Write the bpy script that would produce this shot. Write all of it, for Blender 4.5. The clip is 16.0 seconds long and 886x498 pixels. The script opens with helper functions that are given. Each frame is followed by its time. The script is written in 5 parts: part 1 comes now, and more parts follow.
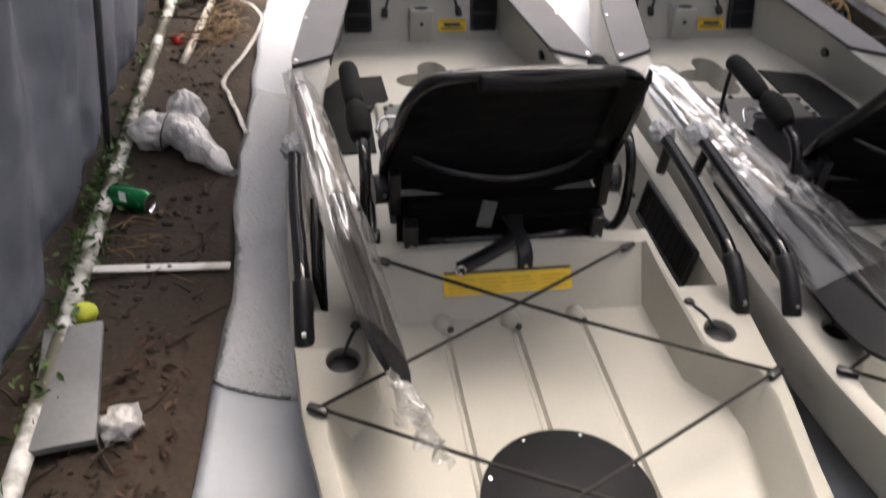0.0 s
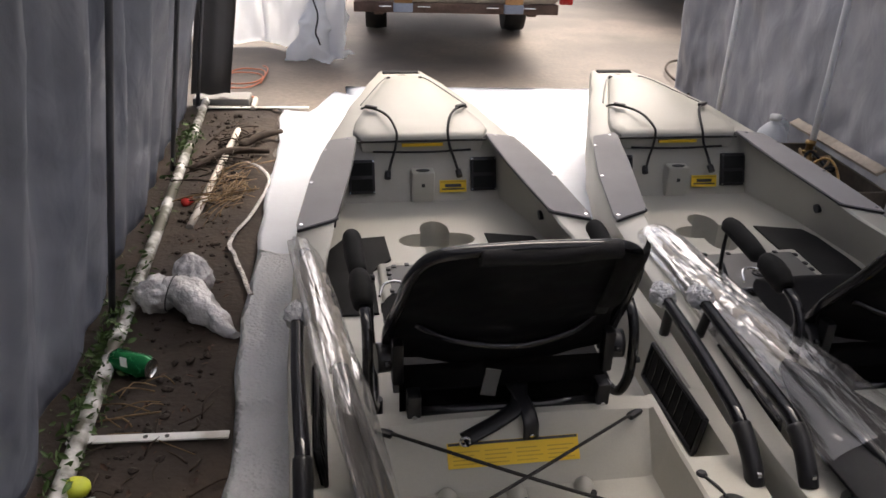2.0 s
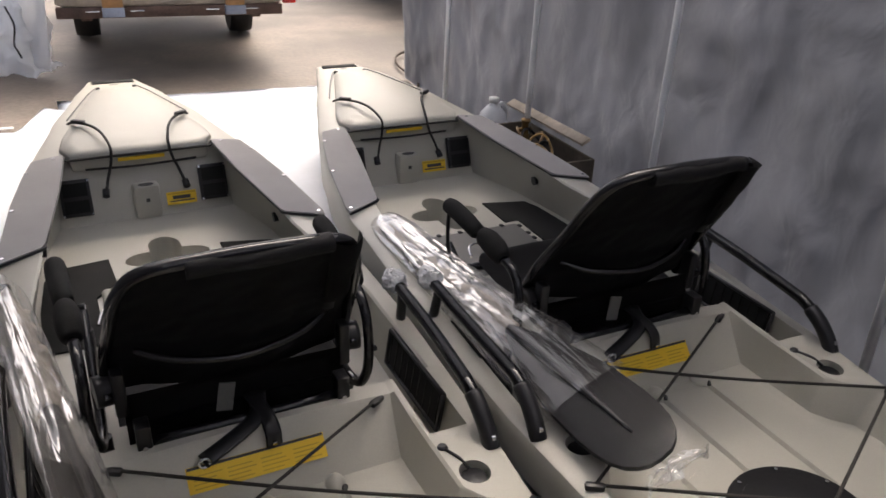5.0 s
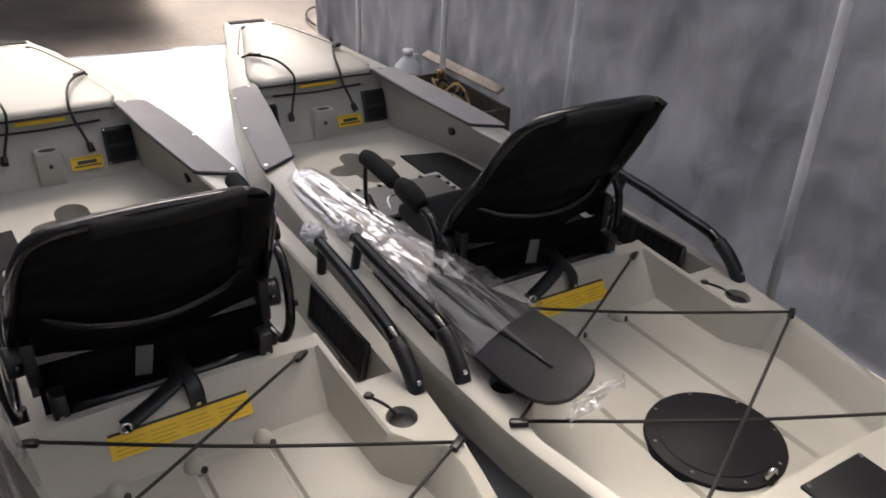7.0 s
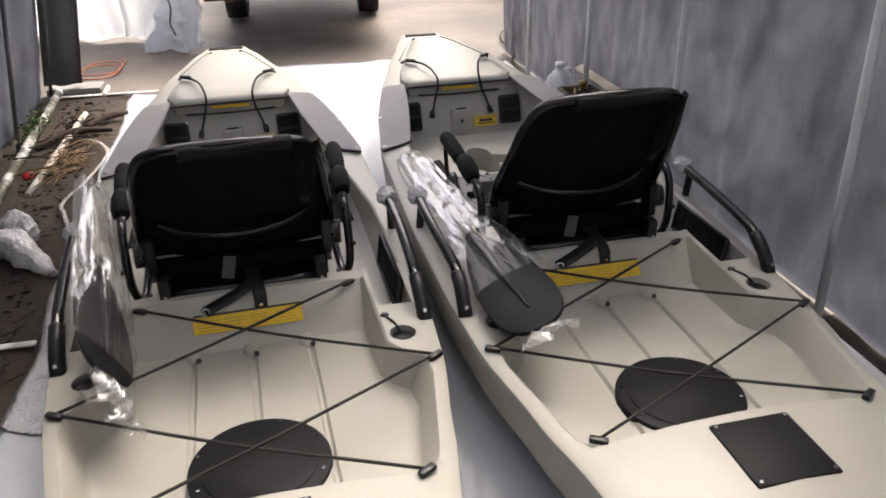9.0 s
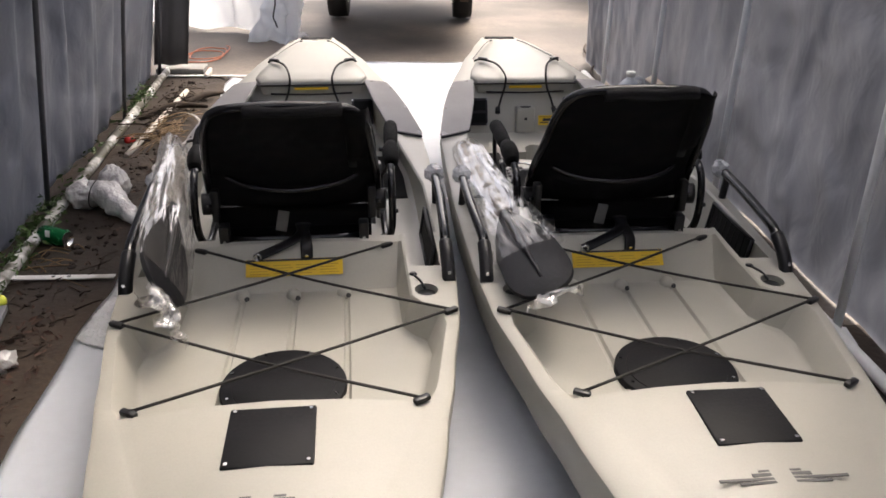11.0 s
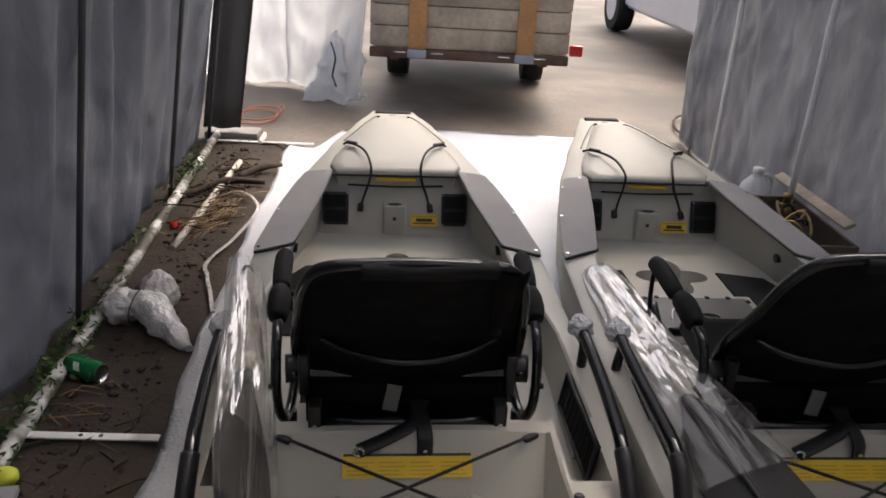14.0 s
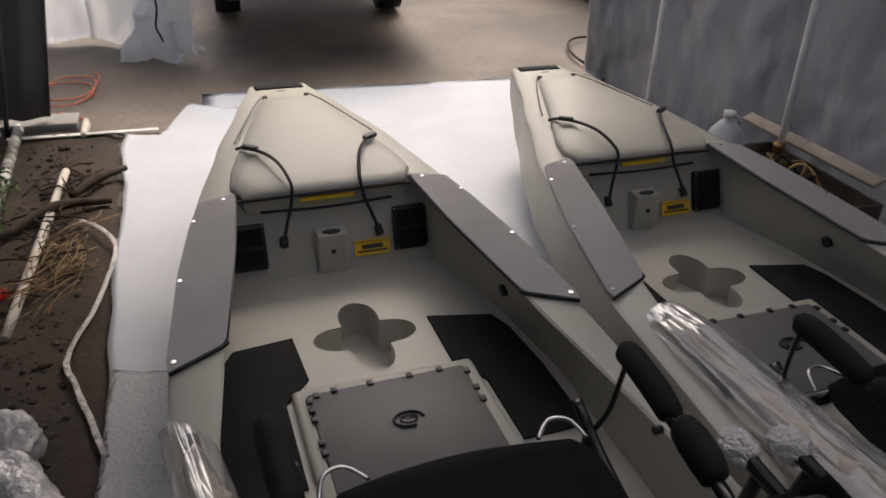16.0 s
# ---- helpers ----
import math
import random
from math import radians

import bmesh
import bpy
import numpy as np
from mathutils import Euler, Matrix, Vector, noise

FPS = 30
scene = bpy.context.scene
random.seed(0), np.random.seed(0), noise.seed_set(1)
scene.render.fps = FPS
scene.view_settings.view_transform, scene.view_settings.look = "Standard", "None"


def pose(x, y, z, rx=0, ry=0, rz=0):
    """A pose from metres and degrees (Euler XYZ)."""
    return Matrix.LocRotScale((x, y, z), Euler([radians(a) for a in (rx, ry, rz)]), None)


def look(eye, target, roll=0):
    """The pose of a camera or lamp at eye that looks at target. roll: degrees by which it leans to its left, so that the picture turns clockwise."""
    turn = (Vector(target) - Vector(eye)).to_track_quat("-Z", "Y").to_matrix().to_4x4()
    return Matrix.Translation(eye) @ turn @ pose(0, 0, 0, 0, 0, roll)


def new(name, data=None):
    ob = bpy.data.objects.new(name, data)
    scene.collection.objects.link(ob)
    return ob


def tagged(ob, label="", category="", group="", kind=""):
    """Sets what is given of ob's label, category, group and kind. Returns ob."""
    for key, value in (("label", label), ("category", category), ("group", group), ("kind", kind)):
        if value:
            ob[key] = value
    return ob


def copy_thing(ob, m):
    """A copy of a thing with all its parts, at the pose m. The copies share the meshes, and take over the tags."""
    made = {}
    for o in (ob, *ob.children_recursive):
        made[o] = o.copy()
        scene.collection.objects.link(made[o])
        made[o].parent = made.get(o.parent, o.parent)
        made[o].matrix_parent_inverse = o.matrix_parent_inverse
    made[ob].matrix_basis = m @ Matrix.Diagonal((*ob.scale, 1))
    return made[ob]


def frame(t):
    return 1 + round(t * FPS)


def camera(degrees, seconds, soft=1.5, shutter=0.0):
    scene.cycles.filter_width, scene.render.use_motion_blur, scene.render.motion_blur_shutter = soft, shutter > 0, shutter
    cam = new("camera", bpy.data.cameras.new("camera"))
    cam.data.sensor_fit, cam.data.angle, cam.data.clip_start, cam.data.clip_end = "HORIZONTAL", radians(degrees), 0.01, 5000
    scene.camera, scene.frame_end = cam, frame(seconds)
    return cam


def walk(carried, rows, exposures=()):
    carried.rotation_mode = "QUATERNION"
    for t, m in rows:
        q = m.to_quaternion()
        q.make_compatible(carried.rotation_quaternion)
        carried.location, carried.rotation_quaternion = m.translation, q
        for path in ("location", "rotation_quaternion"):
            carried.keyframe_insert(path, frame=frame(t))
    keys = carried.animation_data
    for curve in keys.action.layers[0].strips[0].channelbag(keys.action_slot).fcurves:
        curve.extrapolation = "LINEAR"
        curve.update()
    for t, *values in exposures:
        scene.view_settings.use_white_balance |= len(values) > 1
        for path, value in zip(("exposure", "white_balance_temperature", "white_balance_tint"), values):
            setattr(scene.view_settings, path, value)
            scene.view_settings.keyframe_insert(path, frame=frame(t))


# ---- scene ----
cam = camera(58.6, 16.0, 1.6, 0.4)
PATH = [
    (0, (0.032, 0.035, 1.253), (-0.013, 1.626, 0.042), 2.8),
    (0.5, (0.023, 0.056, 1.285), (-0.066, 1.757, 0.236), 3.0),
    (1, (0.023, 0.062, 1.294), (-0.062, 1.810, 0.324), 2.6),
    (1.5, (0.023, 0.067, 1.298), (-0.058, 1.841, 0.377), 1.7),
    (2, (0.029, 0.066, 1.300), (-0.044, 1.845, 0.389), 1.8),
    (2.5, (0.043, 0.071, 1.302), (0.003, 1.856, 0.401), 1.6),
    (3, (0.064, 0.074, 1.302), (0.138, 1.861, 0.407), 2.1),
    (3.5, (0.076, 0.072, 1.305), (0.256, 1.852, 0.412), 2.7),
    (4, (0.105, 0.070, 1.301), (0.412, 1.835, 0.412), 2.6),
    (4.5, (0.124, 0.068, 1.298), (0.550, 1.807, 0.406), 2.6),
    (4.7, (0.129, 0.070, 1.297), (0.587, 1.800, 0.406), 2.6),
    (7, (0.150, 0.054, 1.277), (0.808, 1.669, 0.297), 2.6),
    (7.5, (0.227, -0.002, 1.276), (0.939, 1.577, 0.276), 2.4),
    (8, (0.459, -0.156, 1.245), (0.860, 1.578, 0.331), 3.2),
    (8.5, (0.532, -0.296, 1.287), (0.658, 1.483, 0.384), 1.7),
    (9, (0.561, -0.422, 1.286), (0.636, 1.352, 0.367), -1.1),
    (9.5, (0.660, -0.615, 1.251), (0.535, 1.192, 0.403), -0.3),
    (9.7, (0.729, -0.724, 1.216), (0.553, 1.064, 0.337), 1.4),
    (12, (0.677, -0.525, 1.291), (0.553, 1.258, 0.395), 0.8),
    (12.5, (0.599, -0.468, 1.285), (0.557, 1.306, 0.365), 4.7),
    (13, (0.537, -0.342, 1.294), (0.393, 1.461, 0.440), 3.9),
    (13.5, (0.432, -0.158, 1.304), (0.165, 1.679, 0.559), 1.6),
    (14, (0.329, -0.008, 1.294), (0.130, 1.813, 0.491), 3.0),
    (14.5, (0.112, 0.164, 1.301), (0.174, 1.981, 0.466), 0.9),
    (15, (0.001, 0.349, 1.276), (0.222, 2.110, 0.354), 3.1),
    (15.5, (-0.068, 0.631, 1.275), (0.115, 2.396, 0.352), 0.9),
    (16, (-0.144, 0.839, 1.261), (0.117, 2.561, 0.279), 1.8),
]
EXPOSURES = [(0, 2.32, 6550, 9), (1.5, 2.0, 6600, 9), (4.5, 1.9, 6600, 9), (7, 2.15, 6550, 9), (9, 2.1, 6500, 9), (12.5, 2.05, 6600, 9), (13.5, 1.78, 6600, 9), (14.5, 1.6, 6600, 9), (16, 1.14, 6650, 9)]
walk(cam, [(t, look(eye, target, roll)) for t, eye, target, roll in PATH], EXPOSURES)

# ---- daylight: an overcast sky outside the open front of the shelter ----
world = bpy.data.worlds.new("sky")
scene.world = world
world.use_nodes = True
wn, wl = world.node_tree.nodes, world.node_tree.links
sky = wn.new("ShaderNodeTexSky")
sky.sky_type, sky.sun_disc = "NISHITA", False
sky.sun_elevation, sky.sun_rotation = radians(57), radians(20)
sky.air_density, sky.dust_density, sky.ozone_density = 0.5, 8.0, 0.3
wn["Background"].inputs["Strength"].default_value = 0.112
wl.new(sky.outputs[0], wn["Background"].inputs[0])
sun = new("sun", bpy.data.lights.new("sun", "SUN"))
sun.data.energy, sun.data.angle, sun.data.color = 0.3, radians(32), (1.0, 0.96, 0.9)
sun.matrix_world = look((0, 0, 20), (-4.45, -12.2, 0)).copy()


# ---- materials ----
def material(name, colour, rough=0.5, metal=0.0, vary=0.12, scale=6.0, fine=60.0, bump=0.15, other=None, amount=0.5, translucent=0.0, piece=0.0, spec=0.5):
    """Colour varied by a coarse and a fine noise, with fine relief; other: a second colour in patches."""
    m = bpy.data.materials.new(name)
    m.use_nodes = True
    n, l = m.node_tree.nodes, m.node_tree.links
    b = n["Principled BSDF"]
    tex = n.new("ShaderNodeTexCoord")
    coarse, small = n.new("ShaderNodeTexNoise"), n.new("ShaderNodeTexNoise")
    coarse.inputs["Scale"].default_value, small.inputs["Scale"].default_value = scale, fine
    coarse.inputs["Detail"].default_value, small.inputs["Detail"].default_value = 5, 4
    for t in (coarse, small):
        l.new(tex.outputs["Object"], t.inputs["Vector"])
    ramp = n.new("ShaderNodeValToRGB")
    ramp.color_ramp.elements[0].position, ramp.color_ramp.elements[1].position = 0.35, 0.68
    dark = tuple(c * (1 - vary) for c in colour)
    ramp.color_ramp.elements[0].color = (*dark, 1)
    ramp.color_ramp.elements[1].color = (*(min(1, c * (1 + vary)) for c in colour), 1)
    l.new(coarse.outputs["Fac"], ramp.inputs["Fac"])
    mixed = n.new("ShaderNodeMix")
    mixed.data_type, mixed.blend_type = "RGBA", "MULTIPLY"
    mixed.inputs[0].default_value = min(1, vary * 2)
    l.new(ramp.outputs[0], mixed.inputs[6])
    grey = n.new("ShaderNodeValToRGB")
    grey.color_ramp.elements[0].color, grey.color_ramp.elements[1].color = (0.55, 0.55, 0.55, 1), (1, 1, 1, 1)
    grey.color_ramp.elements[0].position, grey.color_ramp.elements[1].position = 0.3, 0.65
    l.new(small.outputs["Fac"], grey.inputs["Fac"])
    l.new(grey.outputs[0], mixed.inputs[7])
    out = mixed.outputs[2]
    if other:
        patch, cut, two = n.new("ShaderNodeTexNoise"), n.new("ShaderNodeValToRGB"), n.new("ShaderNodeMix")
        patch.inputs["Scale"].default_value, patch.inputs["Detail"].default_value = scale * 0.55, 7
        l.new(tex.outputs["Object"], patch.inputs["Vector"])
        cut.color_ramp.elements[0].position, cut.color_ramp.elements[1].position = 0.62 - 0.3 * amount, 0.75 - 0.25 * amount
        l.new(patch.outputs["Fac"], cut.inputs["Fac"])
        two.data_type = "RGBA"
        l.new(cut.outputs[0], two.inputs[0])
        l.new(out, two.inputs[6])
        two.inputs[7].default_value = (*other, 1)
        out = two.outputs[2]
    if piece:
        info, hsv = n.new("ShaderNodeObjectInfo"), n.new("ShaderNodeHueSaturation")
        rng = n.new("ShaderNodeMapRange")
        rng.inputs[3].default_value, rng.inputs[4].default_value = 1 - piece, 1 + piece
        l.new(info.outputs["Random"], rng.inputs[0])
        l.new(rng.outputs[0], hsv.inputs["Value"])
        l.new(out, hsv.inputs["Color"])
        out = hsv.outputs[0]
    l.new(out, b.inputs["Base Color"])
    b.inputs["Metallic"].default_value, b.inputs["Specular IOR Level"].default_value = metal, spec
    rr = n.new("ShaderNodeMapRange")
    rr.inputs[3].default_value, rr.inputs[4].default_value = max(0.03, rough - 0.1), min(1, rough + 0.1)
    l.new(small.outputs["Fac"], rr.inputs[0])
    l.new(rr.outputs[0], b.inputs["Roughness"])
    if bump:
        bp = n.new("ShaderNodeBump")
        bp.inputs["Strength"].default_value, bp.inputs["Distance"].default_value = bump, 0.004
        l.new(small.outputs["Fac"], bp.inputs["Height"])
        l.new(bp.outputs[0], b.inputs["Normal"])
    if translucent:
        tr, ms = n.new("ShaderNodeBsdfTranslucent"), n.new("ShaderNodeMixShader")
        l.new(out, tr.inputs[0])
        ms.inputs[0].default_value = translucent
        l.new(b.outputs[0], ms.inputs[1])
        l.new(tr.outputs[0], ms.inputs[2])
        l.new(ms.outputs[0], n["Material Output"].inputs[0])
    return m


def film_material(name, clear, tint=(0.9, 0.92, 0.95), rough=0.12, scale=25.0, milky=0.25, stretch=1.0, relief=0.9):
    """Thin clear plastic: see-through, with a crumpled gloss and a little milkiness."""
    m = bpy.data.materials.new(name)
    m.use_nodes = True
    n, l = m.node_tree.nodes, m.node_tree.links
    b = n["Principled BSDF"]
    b.inputs["Base Color"].default_value = (*tint, 1)
    b.inputs["Roughness"].default_value = rough
    b.inputs["Specular IOR Level"].default_value = 0.9
    tex, ns, bp = n.new("ShaderNodeTexCoord"), n.new("ShaderNodeTexNoise"), n.new("ShaderNodeBump")
    ns.inputs["Scale"].default_value, ns.inputs["Detail"].default_value = scale, 3
    mp = n.new("ShaderNodeMapping")
    mp.inputs["Scale"].default_value = (1, stretch, 1)
    l.new(tex.outputs["Object"], mp.inputs[0])
    l.new(mp.outputs[0], ns.inputs["Vector"])
    bp.inputs["Strength"].default_value, bp.inputs["Distance"].default_value = relief, 0.03
    l.new(ns.outputs["Fac"], bp.inputs["Height"])
    l.new(bp.outputs[0], b.inputs["Normal"])
    gl, tp = n.new("ShaderNodeBsdfGlossy"), n.new("ShaderNodeBsdfTransparent")
    gl.inputs["Roughness"].default_value = rough
    l.new(bp.outputs[0], gl.inputs["Normal"])
    m1, m2 = n.new("ShaderNodeMixShader"), n.new("ShaderNodeMixShader")
    m1.inputs[0].default_value = milky
    l.new(gl.outputs[0], m1.inputs[1])
    l.new(b.outputs[0], m1.inputs[2])
    m2.inputs[0].default_value = clear
    l.new(m1.outputs[0], m2.inputs[1])
    l.new(tp.outputs[0], m2.inputs[2])
    l.new(m2.outputs[0], n["Material Output"].inputs[0])
    return m


def tarp_material():
    """Woven silver tarpaulin: mottled grey, a fold relief at two sizes and a fine weave."""
    m = material("silver_tarp", (0.28, 0.29, 0.315), 0.34, vary=0.08, scale=1.6, fine=5, bump=0, translucent=0.015)
    n, l = m.node_tree.nodes, m.node_tree.links
    tex = n.new("ShaderNodeTexCoord")
    big, crease, weave = n.new("ShaderNodeTexNoise"), n.new("ShaderNodeTexNoise"), n.new("ShaderNodeTexNoise")
    mp = n.new("ShaderNodeMapping")
    mp.inputs["Scale"].default_value = (1, 1, 0.8)
    l.new(tex.outputs["Object"], mp.inputs[0])
    for t, sc, d in ((big, 2.6, 2), (crease, 7.0, 3), (weave, 260.0, 2)):
        t.inputs["Scale"].default_value, t.inputs["Detail"].default_value = sc, d
        l.new(mp.outputs[0], t.inputs["Vector"])
    crease.inputs["Distortion"].default_value = 0.5
    last = None
    for t, strength, distance in ((big, 0.9, 0.14), (crease, 0.45, 0.028), (weave, 0.15, 0.002)):
        bp = n.new("ShaderNodeBump")
        bp.inputs["Strength"].default_value, bp.inputs["Distance"].default_value = strength, distance
        l.new(t.outputs["Fac"], bp.inputs["Height"])
        if last:
            l.new(last.outputs[0], bp.inputs["Normal"])
        last = bp
    l.new(last.outputs[0], n["Principled BSDF"].inputs["Normal"])
    return m


HULL = material("dune_plastic", (0.45, 0.437, 0.38), 0.42, vary=0.05, scale=3, fine=220, bump=0.06)
PAD = material("grey_foam_pad", (0.31, 0.30, 0.30), 0.75, vary=0.06, fine=300, bump=0.2)
BLACK = material("black_plastic", (0.013, 0.013, 0.015), 0.35, vary=0.1, fine=200, bump=0.05, spec=0.4)
MATTE = material("black_foam_mat", (0.013, 0.013, 0.013), 0.8, vary=0.2, fine=300, bump=0.3, spec=0.2)
MESH = material("black_mesh_fabric", (0.010, 0.010, 0.012), 0.6, vary=0.2, fine=500, bump=0.4, spec=0.22)
TUBE = material("black_tube", (0.011, 0.011, 0.013), 0.13, vary=0.03, fine=3, bump=0.0, spec=0.5)
CORD = material("black_cord", (0.02, 0.018, 0.016), 0.7, vary=0.2, fine=400, bump=0.4)
LIDGREY = material("grey_lid_plastic", (0.12, 0.118, 0.112), 0.5, vary=0.06, fine=200)
LIDBLACK = material("black_lid", (0.011, 0.011, 0.013), 0.55, vary=0.1, fine=150, bump=0.1, spec=0.16)
YELLOW = material("yellow_label", (0.82, 0.55, 0.03), 0.5, vary=0.03, bump=0)
INK = material("label_ink", (0.62, 0.40, 0.03), 0.6, bump=0)
DARKINK = material("dark_ink", (0.05, 0.05, 0.05), 0.6, bump=0)
CHROME = material("steel", (0.7, 0.7, 0.7), 0.2, 1.0, vary=0.03, bump=0)
WEB = material("grey_webbing", (0.13, 0.13, 0.125), 0.8, fine=300, bump=0.4)
TARP = tarp_material()
ROOFM = material("roof_tarp", (0.62, 0.64, 0.68), 0.5, vary=0.08, scale=1.4, fine=14, bump=0.5, translucent=0.24)
FLAP = material("dark_tarp", (0.10, 0.10, 0.105), 0.5, vary=0.1, scale=1.4, fine=14, bump=0.4)
POLE = material("pole_steel", (0.76, 0.77, 0.78), 0.4, 0.0, vary=0.06)
DARKPOLE = material("pole_dark", (0.09, 0.09, 0.095), 0.5, vary=0.1)
WHITE = material("white_paint", (0.78, 0.78, 0.76), 0.5, vary=0.08, scale=8, other=(0.35, 0.32, 0.27), amount=0.25)
RAIL = material("flaked_white_rail", (0.74, 0.74, 0.72), 0.55, vary=0.1, scale=22, other=(0.09, 0.085, 0.06), amount=0.85)
FOAM = material("bubble_wrap_film", (0.84, 0.85, 0.87), 0.35, vary=0.04, scale=5, fine=90, bump=0.25)
PLAINFOAM = material("white_foam_sheet", (0.82, 0.85, 0.90), 0.6, vary=0.03, scale=4, fine=40, bump=0.2)
def bubbles(m, size):
    """A relief of small bubbles over the material's own."""
    n, l = m.node_tree.nodes, m.node_tree.links
    tex, cells, bp = n.new("ShaderNodeTexCoord"), n.new("ShaderNodeTexVoronoi"), n.new("ShaderNodeBump")
    cells.inputs["Scale"].default_value = size
    l.new(tex.outputs["Object"], cells.inputs["Vector"])
    bp.invert = True
    bp.inputs["Strength"].default_value, bp.inputs["Distance"].default_value = 0.6, 0.008
    l.new(cells.outputs["Distance"], bp.inputs["Height"])
    l.new(bp.outputs[0], n["Principled BSDF"].inputs["Normal"])


bubbles(FOAM, 90)
PLASTIC = material("white_poly_sheet", (0.88, 0.89, 0.90), 0.4, vary=0.03, scale=4, fine=12, bump=0.4, translucent=0.6)
DIRT = material("dark_soil", (0.050, 0.034, 0.023), 0.9, vary=0.35, scale=3, fine=55, bump=1.0, other=(0.03, 0.022, 0.017), amount=0.5)
CONCRETE = material("stained_concrete", (0.16, 0.132, 0.105), 0.65, vary=0.36, scale=1.3, fine=34, bump=0.6, other=(0.07, 0.058, 0.046), amount=0.5)
WOOD = material("weathered_wood", (0.44, 0.38, 0.30), 0.8, vary=0.25, scale=4, fine=35, bump=0.5, piece=0.15)
DARKWOOD = material("dark_stained_wood", (0.10, 0.08, 0.06), 0.8, vary=0.3, scale=6, fine=40, bump=0.4)
REDWOOD = material("orange_wood", (0.44, 0.24, 0.10), 0.7, vary=0.2, scale=5, fine=40, bump=0.3)
RUST = material("rusty_steel", (0.14, 0.09, 0.07), 0.7, 0.3, vary=0.3, scale=8)
RUBBER = material("rubber", (0.015, 0.015, 0.015), 0.8, vary=0.2)
RED = material("red_lens", (0.5, 0.02, 0.015), 0.25, vary=0.05, bump=0)
GREEN = material("green_can", (0.01, 0.20, 0.06), 0.25, 0.5, vary=0.1, bump=0)
STRAW = material("dry_straw", (0.26, 0.17, 0.085), 0.8, vary=0.3, scale=20)
TWIG = material("dark_twig", (0.045, 0.03, 0.02), 0.9, vary=0.3, scale=20)
LEAFG = material("weed_green", (0.07, 0.13, 0.03), 0.6, vary=0.3, scale=15)
LEAFB = material("dead_leaf", (0.075, 0.038, 0.024), 0.8, vary=0.4, scale=8)
ORANGE = material("orange_cord", (0.50, 0.15, 0.07), 0.5)
PIPE = material("aged_pipe", (0.64, 0.59, 0.52), 0.5, vary=0.12, scale=12, other=(0.36, 0.30, 0.23), amount=0.08)
TAPE = film_material("crumpled_tape", 0.15, tint=(0.85, 0.80, 0.74), rough=0.2, scale=60, milky=0.7)
JUG = material("milky_jug", (0.75, 0.77, 0.80), 0.35, vary=0.03, bump=0, translucent=0.3)
BRASS = material("brass", (0.34, 0.22, 0.09), 0.35, 0.8)
YELLOWG = material("yellow_green_skin", (0.55, 0.6, 0.05), 0.5)
SLAB = material("pale_slab", (0.30, 0.29, 0.27), 0.8, vary=0.15)
STEELBLUE = material("galvanised_bracket", (0.30, 0.34, 0.42), 0.5, 0.6)
PAINT = material("white_car_paint", (0.75, 0.76, 0.78), 0.2, vary=0.02, bump=0)
BOARD = material("grey_board", (0.20, 0.205, 0.215), 0.5, vary=0.1, scale=5)
BAG = film_material("clear_bag", 0.992, rough=0.16, scale=26, milky=0.1, stretch=0.15, relief=0.55)
BAGM = film_material("creased_bag", 0.6, tint=(0.95, 0.92, 0.88), rough=0.08, scale=20, milky=0.25, stretch=0.16)
BAGH = film_material("thin_bag", 0.82, tint=(0.95, 0.92, 0.88), rough=0.1, scale=22, milky=0.2, stretch=0.15, relief=0.7)
WRAP = film_material("bubble_wrap", 0.25, rough=0.15, scale=90, milky=0.6)
MILKY = film_material("white_bag", 0.28, tint=(0.86, 0.84, 0.82), rough=0.25, scale=30, milky=0.85, relief=0.8)


# ---- mesh helpers ----
def smooth(bm, angle=40):
    for f in bm.faces:
        f.smooth = True
    lim = radians(angle)
    for e in bm.edges:
        if len(e.link_faces) == 2 and e.calc_face_angle(0) > lim:
            e.smooth = False
    return bm


def part(name, bm, mat, parent=None, label="", m=None):
    """Links a bmesh as one mesh object under a thing or a part."""
    me = bpy.data.meshes.new(name)
    bm.normal_update()
    bm.to_mesh(me)
    bm.free()
    me.materials.append(mat)
    ob = new(name, me)
    if parent:
        ob.parent = parent
    if m:
        ob.matrix_basis = m
    if label:
        ob["label"] = label
    return ob


def thing(name, m, label, category, group="", kind=""):
    ob = new(name)
    ob.empty_display_size = 0.1
    ob.matrix_basis = m
    return tagged(ob, label, category, group, kind)


def box(x0, y0, z0, x1, y1, z1, bevel=0.0, segments=2, bm=None):
    bm2 = bmesh.new()
    bmesh.ops.create_cube(bm2, size=1, matrix=Matrix.Translation(((x0 + x1) / 2, (y0 + y1) / 2, (z0 + z1) / 2)) @ Matrix.Diagonal((x1 - x0, y1 - y0, z1 - z0, 1)))
    if bevel:
        bmesh.ops.bevel(bm2, geom=bm2.edges[:], offset=bevel, segments=segments, affect="EDGES", profile=0.5)
    smooth(bm2)
    if bm is None:
        return bm2
    join(bm, bm2)
    return bm


def join(bm, other, m=None):
    if m:
        other.transform(m)
    me = bpy.data.meshes.new("joined")
    other.to_mesh(me)
    other.free()
    bm.from_mesh(me)
    bpy.data.meshes.remove(me)
    return bm


